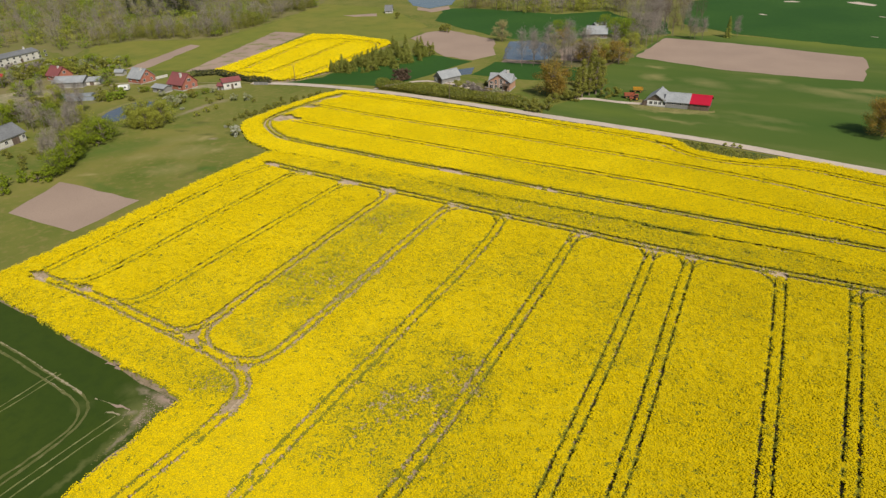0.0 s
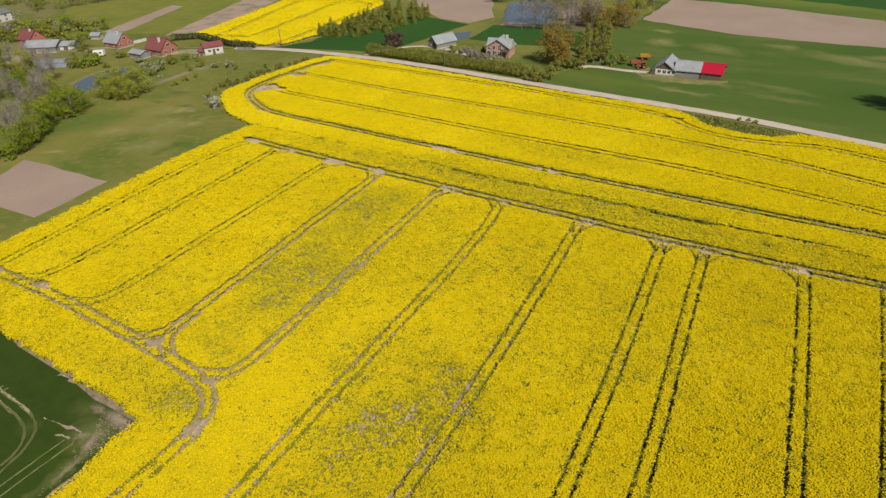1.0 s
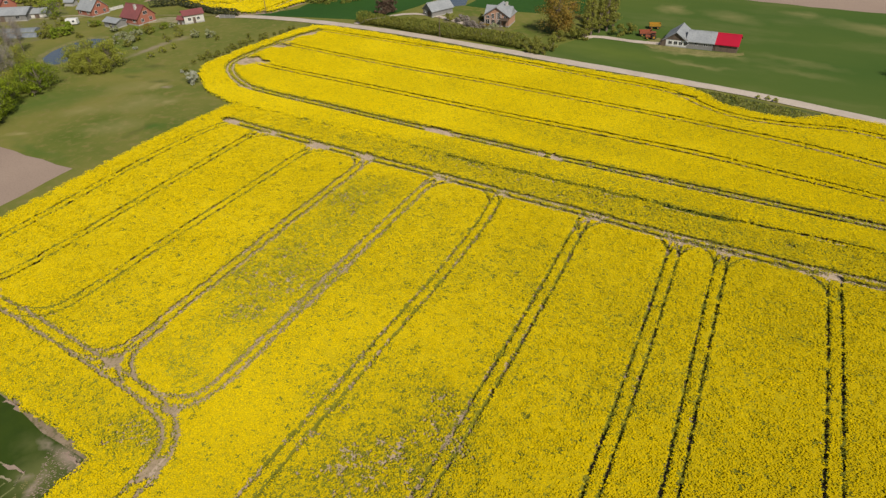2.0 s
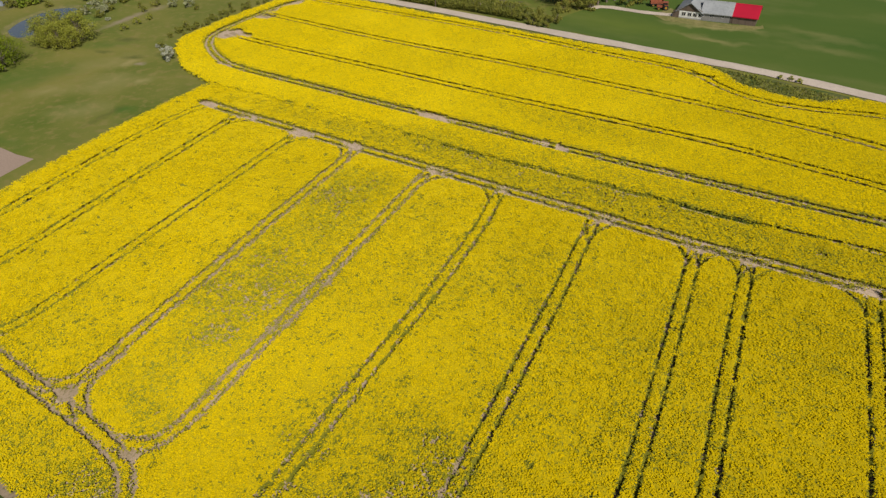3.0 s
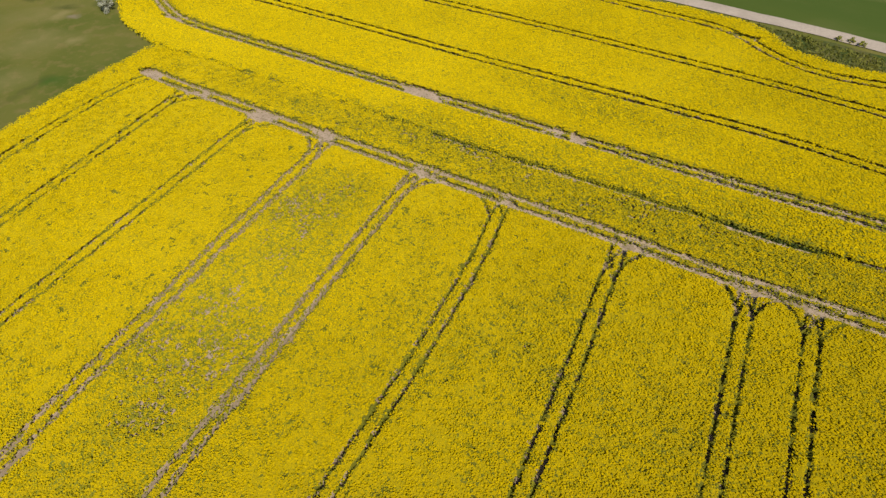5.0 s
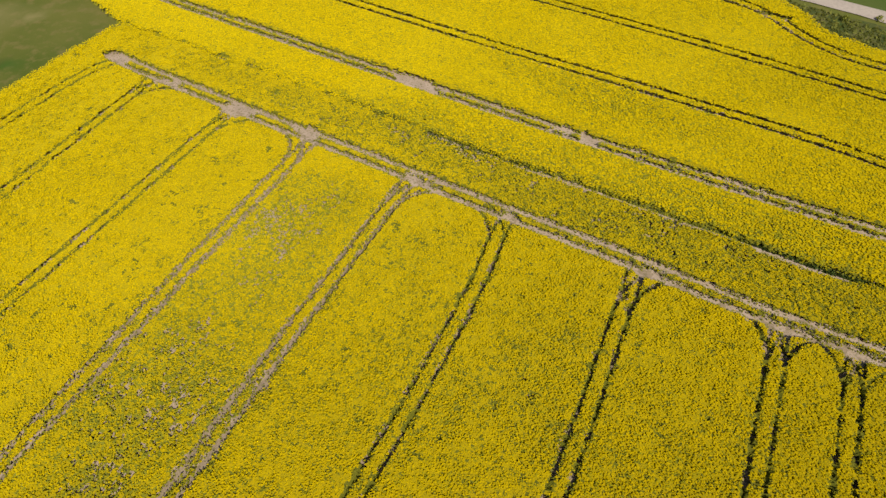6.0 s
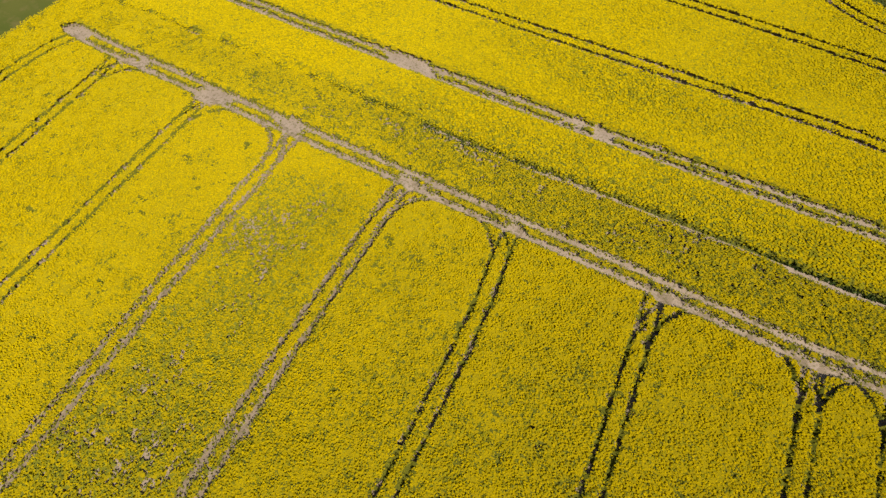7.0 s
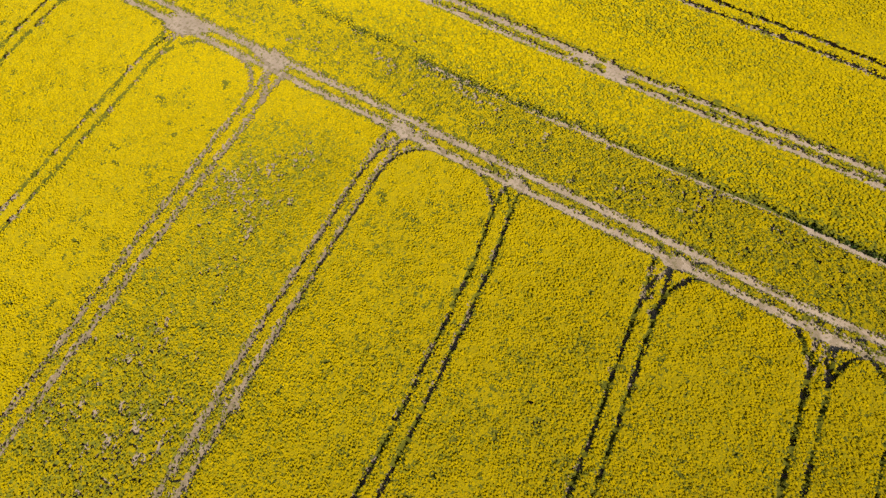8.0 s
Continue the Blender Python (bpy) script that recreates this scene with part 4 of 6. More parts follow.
def tree_arrays(kind, seed, h, n):
    """Wood and crown of a tree: vertices and quads of each."""
    rng = np.random.default_rng(seed)
    if kind in ("broad", "narrow", "bush"):
        r = h * {"broad": 0.56, "narrow": 0.15, "bush": 0.66}[kind]
        low = h * {"broad": 0.04, "narrow": 0.04, "bush": 0.0}[kind]
        c, v, f = lobed(rng, h, r, low, {"broad": 34 if n < 5000 else 80, "narrow": 70, "bush": 18}[kind], n, {"broad": 0.056, "narrow": 0.048, "bush": 0.10}[kind] * h * (900 / n) ** 0.5 * (1.5 if n > 5000 else 1.0), 1.5 if kind == "narrow" else 1.25)
        fork = (0, 0, h * (0.3 if kind != "bush" else 0.12))
        wood = [((0, 0, -0.2), fork, h * 0.028, h * 0.02)]
        if kind != "bush":
            wood.append((fork, (h * 0.02, -h * 0.01, h * 0.78), h * 0.02, h * 0.005))
        wood += [((0, 0, min(q[2] * 0.55, fork[2] + h * 0.2)), q[:3], h * 0.010, h * 0.003) for q in c]
        return rods(wood), (v, f)
    if kind == "bare":
        wood = [((0, 0, -0.2), (0.01 * h, 0, h * 0.5), h * 0.010, h * 0.006), ((0.01 * h, 0, h * 0.5), (0, 0.02 * h, h * 0.96), h * 0.006, h * 0.0015)]
        tips = []
        for i in range(26):
            z = h * rng.uniform(0.14, 0.9)
            a = rng.uniform(0, 2 * math.pi)
            out = h * 0.17 * (1.08 - z / h) + h * 0.05
            q = (out * math.cos(a), out * math.sin(a), z + out * rng.uniform(0.7, 1.5))
            wood.append(((0, 0, z), q, h * 0.0032, h * 0.001))
            tips.append(q)
        tips = np.array(tips)
        pick = rng.integers(0, len(tips), n)
        k = rng.uniform(0.25, 1.1, n)[:, None]
        p = tips[pick] * np.array((1, 1, 1)) * np.concatenate([k, k, np.ones((n, 1))], 1)
        p = p + rng.normal(0, 0.055 * h, (n, 3))
        along = np.stack([p[:, 0], p[:, 1], np.full(n, 0.12 * h)], -1) + rng.normal(0, 0.05 * h, (n, 3))
        v, f = cards(p, rng.normal(0, 1, (n, 3)), 0.10 * h * rng.uniform(0.5, 1.4, n), 0.0046 * h * rng.uniform(0.6, 1.6, n) * (900 / max(n, 200)) ** 0.4, rng, along)
        return rods(wood, 4), (v, f)
    # conifer: drooping tiers
    t = rng.uniform(0.06, 1.0, n)
    a = rng.uniform(0, 2 * math.pi, n)
    reach = h * 0.21 * (1 - t) ** 0.8 * rng.uniform(0.25, 1.05, n) + 0.05
    tier = np.round(t * 11) / 11 + rng.normal(0, 0.012, n)
    p = np.stack([reach * np.cos(a), reach * np.sin(a), h * np.clip(tier, 0.04, 1.0) - reach * 0.25], -1)
    along = np.stack([np.cos(a), np.sin(a), np.full(n, -0.35)], -1)
    normal = np.stack([np.cos(a) * 0.4, np.sin(a) * 0.4, np.ones(n)], -1) + rng.normal(0, 0.35, (n, 3))
    v, f = cards(p, normal, h * 0.085 * rng.uniform(0.7, 1.3, n), h * 0.05 * rng.uniform(0.6, 1.2, n), rng, along)
    return rods([((0, 0, -0.2), (0, 0, h * 0.97), h * 0.018, h * 0.003)]), (v, f)


PROTO = {}
WORDS = {"broad": "tree", "narrow": "tree", "bush": "shrub", "bare": "tree", "conifer": "conifer_tree"}


def plant(kind, skin, label, spots, h, group="", n=900, variants=2):
    """Trees of one kind at the given spots, each a trunk and a crown, in a few shapes and sizes."""
    n = int(n * {"broad": 2.0, "narrow": 2.2, "bush": 1.3, "bare": 2.4, "conifer": 1.0}[kind])
    rng = np.random.default_rng(len(PROTO) * 7 + len(spots))
    for i, (x, y, *k) in enumerate(spots):
        broad = k[1] if len(k) > 1 else 1.0
        key = (kind, skin, h, i % variants)
        scale = (k[0] if k else 1.0) * rng.uniform(0.88, 1.14)
        m = pose(x, y, 0, 0, 0, rng.uniform(0, 360)) @ Matrix.Diagonal((scale * broad * rng.uniform(0.9, 1.12), scale * broad * rng.uniform(0.9, 1.12), scale, 1))
        if key in PROTO:
            ob = copy_thing(PROTO[key], m)
            tagged(ob, label, group=group)
            continue
        (wv, wf), (cv, cf) = tree_arrays(kind, 100 + len(PROTO), h, n)
        ob = thing(WORDS[kind], label, "shrub" if kind == "bush" else "tree", group=group, m=Matrix.Identity(4))
        fast_mesh("stem" if kind == "bush" else "trunk", wv, wf, ["bark"], None, ob)
        fast_mesh("crown", cv, cf, [skin], None, ob)
        PROTO[key] = ob
        ob.matrix_basis = m


def scatter(poly, n, seed, power=1.0):
    rng = np.random.default_rng(seed)
    xs, ys = [p[0] for p in poly], [p[1] for p in poly]
    out = []
    while len(out) < n:
        x, y = rng.uniform(min(xs), max(xs), 400), rng.uniform(min(ys), max(ys), 400)
        good = inside(poly, x, y)
        out += list(zip(x[good], y[good]))
    return out[:n]


SLIM = rods([((0, 0, -0.2), (0.1, 0, 5.0), 0.10, 0.07), ((0.1, 0, 5.0), (0, 0.2, 9.0), 0.07, 0.02), ((0.1, 0, 3.5), (1.2, 0.6, 6.5), 0.06, 0.02), ((0.1, 0, 4.0), (-1.1, 0.5, 7.0), 0.06, 0.02)], 3)


def woodland(name, poly, n, mix, seed, h, label, leaves=220):
    """A far wood as one object: many small trees joined by kind."""
    rng = np.random.default_rng(seed)
    root = tagged(new(name), label, "woodland", kind="stuff")
    spots = scatter(poly, n, seed)
    protos = {}
    piles = {}
    for x, y in spots:
        pick = 0.62 * float(lattice(x, y, 34.0, seed)) + 0.38 * rng.random()
        kind, skin = mix[min(int(pick * len(mix)), len(mix) - 1)]
        v = int(rng.integers(0, 3))
        if (kind, skin, v) not in protos:
            protos[kind, skin, v] = tree_arrays(kind, seed * 10 + len(protos), 10.0, int(leaves * 1.9))
        (wv, wf), (cv, cf) = protos[kind, skin, v]
        wv, wf = SLIM
        s, a = h / 10 * rng.uniform(0.65, 1.2) * (1.3 if kind == "bare" else 0.92), rng.uniform(0, 2 * math.pi)
        turn = np.array(((math.cos(a), -math.sin(a), 0), (math.sin(a), math.cos(a), 0), (0, 0, 1))) * s
        for sk, vv, ff in (("bark", wv, wf), (skin, cv, cf[:, :3])):
            pile = piles.setdefault(sk, [[], [], 0])
            pile[0].append(vv @ turn.T + np.array((x, y, 0)))
            pile[1].append(ff + pile[2])
            pile[2] += len(vv)
    for sk, (vv, ff, _) in piles.items():
        fast_mesh("trunks" if sk == "bark" else "crowns", np.concatenate(vv), np.concatenate(ff), [sk], None, root)


MIX = [("broad", "green"), ("bare", "twig"), ("broad", "olive"), ("bare", "twig"), ("bare", "twig"), ("broad", "green"), ("broad", "olive"), ("bare", "twig"), ("bare", "twig"), ("broad", "catkin"), ("broad", "green"), ("bush", "olive")]
parcel("woodland_floor", [(-373.9, 178.2), (-374.1, 196.2), (-331.6, 192.4), (-346.8, 215.6), (-335.0, 234.6), (-296.3, 254.7), (-305.8, 300.9), (-320.9, 368.1), (-470.0, 640.0), (-900.0, 520.0), (-900.0, 250.0), (-398.5, 162.1)], 0.04, "glade", "grassy floor of the spring woodland", 2.0, "ground")
woodland("woodland", [(-378.7, 180.7), (-377.5, 198.1), (-333.0, 193.3), (-348.4, 216.6), (-336.5, 235.7), (-297.8, 256.0), (-307.3, 302.5), (-322.7, 370.3), (-383.6, 431.3), (-560.0, 420.0), (-640.0, 330.0), (-441.8, 179.5)], 780, MIX, 5, 11.0, "mixed spring woodland, partly still leafless", 170)
woodland("woodland", [(-383.6, 431.3), (-560.0, 420.0), (-640.0, 330.0), (-441.8, 179.5), (-900.0, 250.0), (-900.0, 520.0), (-470.0, 640.0)], 380, MIX, 15, 15.0, "far mixed spring woodland", 120)
woodland("woodland", [(-344.3, 211.6), (-335.0, 234.6), (-297.8, 256.0), (-307.3, 302.5), (-322.7, 370.3), (-343.5, 378.8), (-325.2, 305.7), (-321.1, 266.2), (-356.9, 246.8), (-365.7, 225.6)], 230, [("bare", "twig"), ("bare", "twig"), ("broad", "olive"), ("bare", "twig"), ("broad", "green"), ("bush", "green")], 6, 7.5, "edge of the woodland with bushes and bare trees", 340)
woodland("woodland", [(-217.5, 391.0), (-186.5, 389.7), (-167.7, 385.2), (-150.5, 386.0), (-145.4, 397.0), (-125.0, 405.6), (-109.1, 386.0), (-85.4, 382.0), (-74.7, 378.5), (-59.8, 345.0), (-53.3, 342.7), (-73.0, 404.6), (-92.8, 456.8), (-140.6, 491.5), (-240.7, 484.2)], 270, [("bare", "twig"), ("bare", "twig"), ("bare", "dark_twig"), ("bare", "twig"), ("bare", "twig"), ("broad", "olive")], 7, 10.4, "belt of tall leafless trees", 230)
woodland("woodland", [(-217.0, 391.0), (-186.0, 390.0), (-168.0, 386.0), (-150.0, 386.0), (-145.0, 397.0), (-125.0, 406.0), (-112.0, 390.0), (-110.0, 404.0), (-124.0, 420.0), (-150.0, 412.0), (-170.0, 401.0), (-216.0, 407.0)], 74, [("broad", "olive"), ("bare", "twig"), ("broad", "catkin"), ("bare", "twig"), ("broad", "tan"), ("bare", "dark_twig")], 19, 10.0, "front of the tree belt behind the cereal", 240)
woodland("woodland", [(-100.0, 362.0), (-90.0, 346.0), (-80.6, 332.3), (-74.6, 338.0), (-64.0, 343.1), (-72.0, 368.0), (-88.0, 384.0), (-104.0, 384.0)], 40, [("bare", "twig"), ("bare", "twig"), ("bare", "twig"), ("bare", "dark_twig"), ("broad", "olive")], 17, 13.0, "dense belt of leafless trees behind the tilled field", 260)
woodland("woodland", [(-426.0, 289.0), (-404.0, 290.0), (-384.0, 314.0), (-390.0, 334.0), (-422.0, 330.0)], 42, [("broad", "rust"), ("conifer", "spruce"), ("conifer", "spruce"), ("conifer", "spruce"), ("conifer", "spruce"), ("bare", "dark_twig")], 9, 18.0, "dark conifers above the leafless wood", 420)

plant("bare", "twig", "tall leafless tree in the village copse", [(-181.9, 92.5), (-184.4, 95.0), (-179.2, 93.6), (-187.0, 98.0), (-199.8, 107.0), (-202.2, 111.9), (-197.0, 105.0), (-204.6, 114.0), (-220.4, 109.8), (-224.4, 110.1), (-218.0, 112.4), (-228.0, 114.4), (-207.8, 117.7), (-225.1, 130.9), (-222.0, 126.0), (-213.0, 118.4)], 9.2, n=380, variants=3)
plant("broad", "catkin", "tree with yellowish budding foliage", [(-239.3, 114.1), (-194.0, 108.6), (-206.5, 112.2), (-243.2, 131.5), (-190.6, 105.2), (-195.0, 112.8), (-211.4, 121.7)], 7.0, "", 1300, 3)
plant("broad", "fresh", "round tree in fresh green leaf", [(-190.8, 111.0), (-188.0, 113.4), (-189.2, 116.6), (-192.4, 114.8), (-182.2, 100.6), (-185.2, 104.4), (-181.0, 98.6), (-178.0, 96.0), (-176.2, 92.9), (-174.2, 89.6), (-223.6, 117.0), (-226.4, 119.4), (-239.1, 112.0), (-232.5, 106.5), (-236.5, 113.7), (-229.0, 104.0)], 7.4, "", 1900, 3)
plant("bush", "fresh", "dense green shrub at the meadow edge", [(-177.8, 83.0), (-174.1, 84.7), (-178.8, 79.1), (-173.2, 88.2), (-173.7, 75.4), (-177.0, 94.4), (-171.9, 85.6), (-186.0, 110.4), (-180.0, 99.6)], 3.0, "", 700, 2)
plant("bush", "olive", "low olive scrub before the farm building", [(-201.3, 91.6), (-191.0, 89.8), (-196.0, 92.6), (-187.0, 88.0), (-198.0, 97.0), (-205.0, 92.4), (-193.0, 96.4), (-200.0, 101.0), (-189.4, 100.4)], 2.0, "", 600, 2)
plant("broad", "catkin", "broad willow bush by the pond", [(-193.6, 128.4), (-190.4, 128.0), (-187.4, 128.8), (-184.8, 130.4), (-193.0, 132.5), (-189.6, 133.2), (-186.6, 134.2)], 6.8, "willows by the pond", 2600, 2)
GROVE = [(-183.4, 216.0), (-176.5, 215.0), (-166.0, 220.0), (-157.8, 236.0), (-157.0, 258.0), (-162.0, 266.0), (-174.0, 271.0), (-185.0, 268.0), (-181.0, 246.0)]
plant("conifer", "needle", "young green conifer in a planted grove", [(-181.8, 215.9, 0.62, 1.2), (-178.4, 215.4, 0.6, 1.2), (-176.5, 216.2, 0.66, 1.2), (-177.1, 221.4, 0.85, 1.2), (-178.8, 230.3, 0.95, 1.2), (-165.9, 225.9, 1.1, 1.2), (-181.3, 247.8, 1.0, 1.2), (-159.8, 256.0, 0.95, 1.1), (-159.8, 262.5, 0.95, 1.0), (-162.0, 246.8, 1.0, 1.1)] + [(*p, 0.6 + 0.6 * ((7 * i) % 11) / 10, 1.25) for i, p in enumerate(scatter(GROVE, 62, 21))], 8.2, "conifer grove", 620, 3)
plant("bush", "olive", "olive scrub among young conifers", scatter(GROVE, 22, 22), 3.4, "", 600, 2)
plant("broad", "rust", "broad tree with rust-orange spring foliage", [(*(-81.8, 216.2), 1.15, 1.15)], 10.5, "", 3600, 1)
plant("narrow", "olive", "slender poplar in olive spring leaf", [(-72.3, 219.4), (-70.8, 222.4), (-69.2, 224.7), (-67.9, 226.8), (-72.9, 216.7), (-71.8, 228.5)], 12.5, "poplars by the farm", 1500, 3)
plant("bush", "olive", "olive shrub beside the farm track", [(-75.8, 213.9), (-72.6, 213.9), (-81.8, 196.1), (-78.4, 196.8), (-76.8, 200.3), (-85.3, 199.5), (-82.2, 200.8), (-64.3, 222.0), (-62.3, 224.4), (-78.5, 209.8)], 3.5, "", 900, 2)
plant("bush", "dark_twig", "dark leafless shrub by the drive", [(-144.6, 214.8), (-144.3, 216.8), (-145.3, 212.6)], 5.0, "", 700, 1)
plant("bush", "pale", "pale blossoming garden shrub", [(-206.0, 149.6), (-208.0, 154.6), (-203.8, 155.2), (-182.3, 167.8), (-186.8, 165.9), (-207.0, 158.0), (-218.6, 158.5), (-101.1, 209.7), (-201.4, 152.4)], 2.6, "", 500, 2)
plant("bush", "olive", "small olive garden bush", [(-120.2, 215.5), (-110.5, 221.2), (-199.6, 149.5), (-203.8, 156.0), (-192.5, 164.5), (-223.9, 149.4), (-244.9, 156.5), (-254.9, 160.0), (-246.0, 151.4), (-208.0, 150.0)], 2.4, "", 500, 2)
plant("bush", "white_bloom", "round whitish blossoming shrub at the crop edge", [(-153.8, 135.7)], 3.0, "", 1500, 1)
plant("bush", "catkin", "small light green weed bush in the road hollow", [(-17.5, 188.0), (-15.8, 187.4), (-19.7, 187.9), (-24.4, 185.3)], 1.0, "hollow weeds", 200, 2)
plant("bush", "white_bloom", "small whitish shrub in the meadow", [(-163.5, 140.5), (-194.6, 143.3), (-195.0, 148.9), (-202.6, 151.9), (-213.9, 156.3), (-209.1, 166.0)], 1.3, "meadow shrubs", 300, 2)
plant("bush", "catkin", "small yellow-green shrub in the meadow", [(-184.1, 150.5), (-184.1, 154.8), (-183.4, 145.4)], 1.7, "meadow shrubs", 300, 2)
plant("bush", "hedge", "small green shrub in the meadow", [(-191.3, 158.9), (-214.5, 158.5), (-199.0, 168.5), (-169.6, 172.5), (-201.9, 155.5), (-196.0, 161.0)], 1.6, "meadow shrubs", 300, 2)
plant("broad", "tan", "round tan budding tree at the field corner", [(-143.3, 300.7)], 10.5, "", 1800, 1)
plant("bush", "olive", "low bush on the tilled field edge", [(-185.8, 314.5), (-235.6, 343.8), (-182.6, 313.8)], 4.0, "", 600, 1)
plant("bare", "twig", "tall leafless tree at the pond bank", [(-111.5, 254.8), (-107.1, 256.5), (-102.4, 257.2), (-98.4, 257.8), (-94.7, 259.1), (-92.5, 262.1), (-104.5, 266.5), (-110.1, 264.4), (-91.1, 271.6), (-79.2, 305.5), (-75.6, 312.2), (-72.9, 321.4), (-97.6, 271.4), (-86.8, 266.5), (-77.2, 309.0), (-73.9, 315.5), (-82.2, 284.3)], 15.5, "bare trees at the pond", 420, 3)
plant("broad", "rust", "tree with reddish spring buds", [(-76.1, 272.9), (-95.5, 279.3), (-89.1, 270.1), (-84.2, 269.8), (-79.5, 276.0), (-113.4, 304.3)], 9.0, "", 1300, 2)
plant("broad", "green", "tree in bright green leaf by the house", [(-95.8, 328.8), (-90.8, 328.0), (-86.8, 329.8), (-92.0, 331.5), (-120.8, 317.4), (-115.6, 316.7), (-104.0, 338.0)], 9.0, "", 1600, 2)
plant("broad", "catkin", "tree with budding olive foliage at the farmstead", [(-82.3, 272.8), (-89.1, 277.0), (-79.1, 285.5), (-78.3, 295.5), (-113.1, 293.3)], 9.0, "", 1200, 2)
plant("bare", "twig", "leafless tree on the pasture edge", [(-59.1, 334.9), (-55.8, 335.9), (-42.2, 346.5), (-61.6, 336.8)], 9.5, "", 900, 2)
plant("conifer", "needle", "lone dark conifer on the pasture edge", [(-46.0, 345.1)], 9.0, "", 900, 1)
plant("broad", "rust", "round tree in the pasture", [(16.7, 213.4, 1.10, 1.0)], 10.2, "", 9000, 1)
parcel("dirt_yard", [(-275.8, 127.3), (-274.1, 139.7), (-264.7, 145.4), (-257.6, 140.2), (-262.5, 124.5), (-261.8, 120.0)], 0.07, "dry", "pale trodden dirt yard behind the copse", 0.8, "ground")
VILLAGE = [(-281.4, 130.1), (-252.9, 115.3), (-235.5, 117.9), (-241.6, 132.0), (-232.8, 142.2), (-236.1, 152.9), (-286.0, 184.9), (-320.1, 176.7), (-321.5, 151.0)]
parcel("village_ground", VILLAGE, 0.05, "glade", "worn garden ground between village houses", 1.0, "ground")
LOTS = [(*(-264.6, 148.3), 17), (*(-255.3, 152.2), 14), (*(-249.0, 142.2), 13), (*(-276.1, 153.3), 13), (*(-280.7, 149.4), 9), (*(-245.4, 165.9), 12), (*(-219.4, 171.7), 14), (*(-276.0, 131.0), 9), (*(-265.0, 136.0), 8), (*(-270.0, 142.0), 7), (*(-266.0, 124.0), 7)]


def clear(spots):
    return [p for p in spots if all(math.hypot(p[0] - x, p[1] - y) > r for x, y, r in LOTS)]


plant("bush", "green", "green garden shrub in the village", clear(scatter(VILLAGE, 34, 3)), 3.0, "", 320, 2)
plant("bush", "catkin", "yellow-green garden shrub in the village", clear(scatter(VILLAGE, 46, 4)), 3.0, "", 320, 2)
plant("bush", "twig", "pinkish leafless garden shrub in the village", clear(scatter(VILLAGE, 34, 6)), 2.6, "", 420, 2)
plant("bush", "olive", "olive budding garden shrub in the village", clear(scatter(VILLAGE, 22, 8)), 4.2, "", 500, 2)
plant("bush", "pale", "pale shrub before the long white block", [(-321.0, 160.4), (-320.7, 166.5), (-316.7, 154.0), (-328.5, 176.0)], 3.2, "", 400, 2)
plant("bush", "olive", "olive shrub before the long white block", [(-320.6, 158.1), (-321.4, 163.8), (-322.9, 170.5), (-316.4, 151.8), (-312.7, 157.8)], 3.4, "", 400, 2)
plant("bush", "twig", "leafless shrub before the long white block", [(-317.3, 163.0), (-325.6, 159.7), (-315.9, 165.9)], 3.6, "", 400, 2)
BACK = [(-313.7, 162.1), (-322.7, 178.2), (-310.7, 188.1), (-299.8, 197.5), (-281.0, 189.3), (-273.1, 175.9), (-285.2, 168.8)]
plant("bush", "catkin", "yellow-green shrub in the back gardens", clear(scatter(BACK, 20, 31)), 3.0, "", 500, 2)
plant("bush", "pale", "pale blossoming shrub in the back gardens", clear(scatter(BACK, 18, 32)), 2.8, "", 500, 2)
plant("bare", "twig", "leafless tree in the village gardens", [(-238.4, 133.3), (-237.9, 136.7), (-247.9, 135.8), (-281.2, 136.7), (-293.0, 138.4), (-261.1, 130.1), (-250.4, 131.4), (-225.5, 127.4)], 8.5, "", 460, 2)
plant("broad", "green", "garden tree in fresh leaf", [(-247.5, 136.0), (-256.7, 161.3), (-299.0, 144.0), (-267.1, 136.2), (-279.8, 187.3), (-293.7, 179.4), (-272.6, 133.9)], 6.5, "", 900, 2)


def hedge(label, line, wide, high, skin, n, leaf=0.35):
    """A clipped but shaggy hedge: inner stems and a skin of leaves along a line."""
    rng = np.random.default_rng(n)
    pts = np.array(dense(line, 1.0))
    pick = rng.integers(0, len(pts), n)
    a = rng.uniform(0, 2 * math.pi, n)
    k = rng.uniform(0.7, 1.05, n)
    bump = 0.75 + 0.5 * lattice(pts[pick, 0] * 1.0, pts[pick, 1] * 1.0, 3.0, 5)
    t = pts[-1] - pts[0]
    t = t / np.linalg.norm(t)
    side = np.cos(a) * wide / 2 * k * bump
    p = np.stack([pts[pick, 0] - t[1] * side + rng.uniform(-0.7, 0.7, n) * t[0], pts[pick, 1] + t[0] * side + rng.uniform(-0.7, 0.7, n) * t[1], high * 0.5 * (1 + np.sin(a) * k * bump)], -1)
    p[:, 2] = np.maximum(p[:, 2], 0.1)
    normal = np.stack([-t[1] * np.cos(a), t[0] * np.cos(a), np.sin(a)], -1) + rng.normal(0, 0.6, (n, 3))
    v, f = cards(p, normal, leaf * rng.uniform(0.7, 1.6, n), leaf * rng.uniform(0.5, 1.1, n), rng)
    root = thing("hedge", label, "hedge", m=Matrix.Identity(4))
    stems = [((x, y, -0.1), (x + random.uniform(-0.4, 0.4), y + random.uniform(-0.4, 0.4), high * 0.8), 0.05, 0.02) for x, y in pts[::2]]
    wv, wf = rods(stems, 4)
    tagged(fast_mesh("stem", wv, wf, ["bark"], None, root), kind="stuff")
    fast_mesh("leaves", v, f, [skin], None, root)


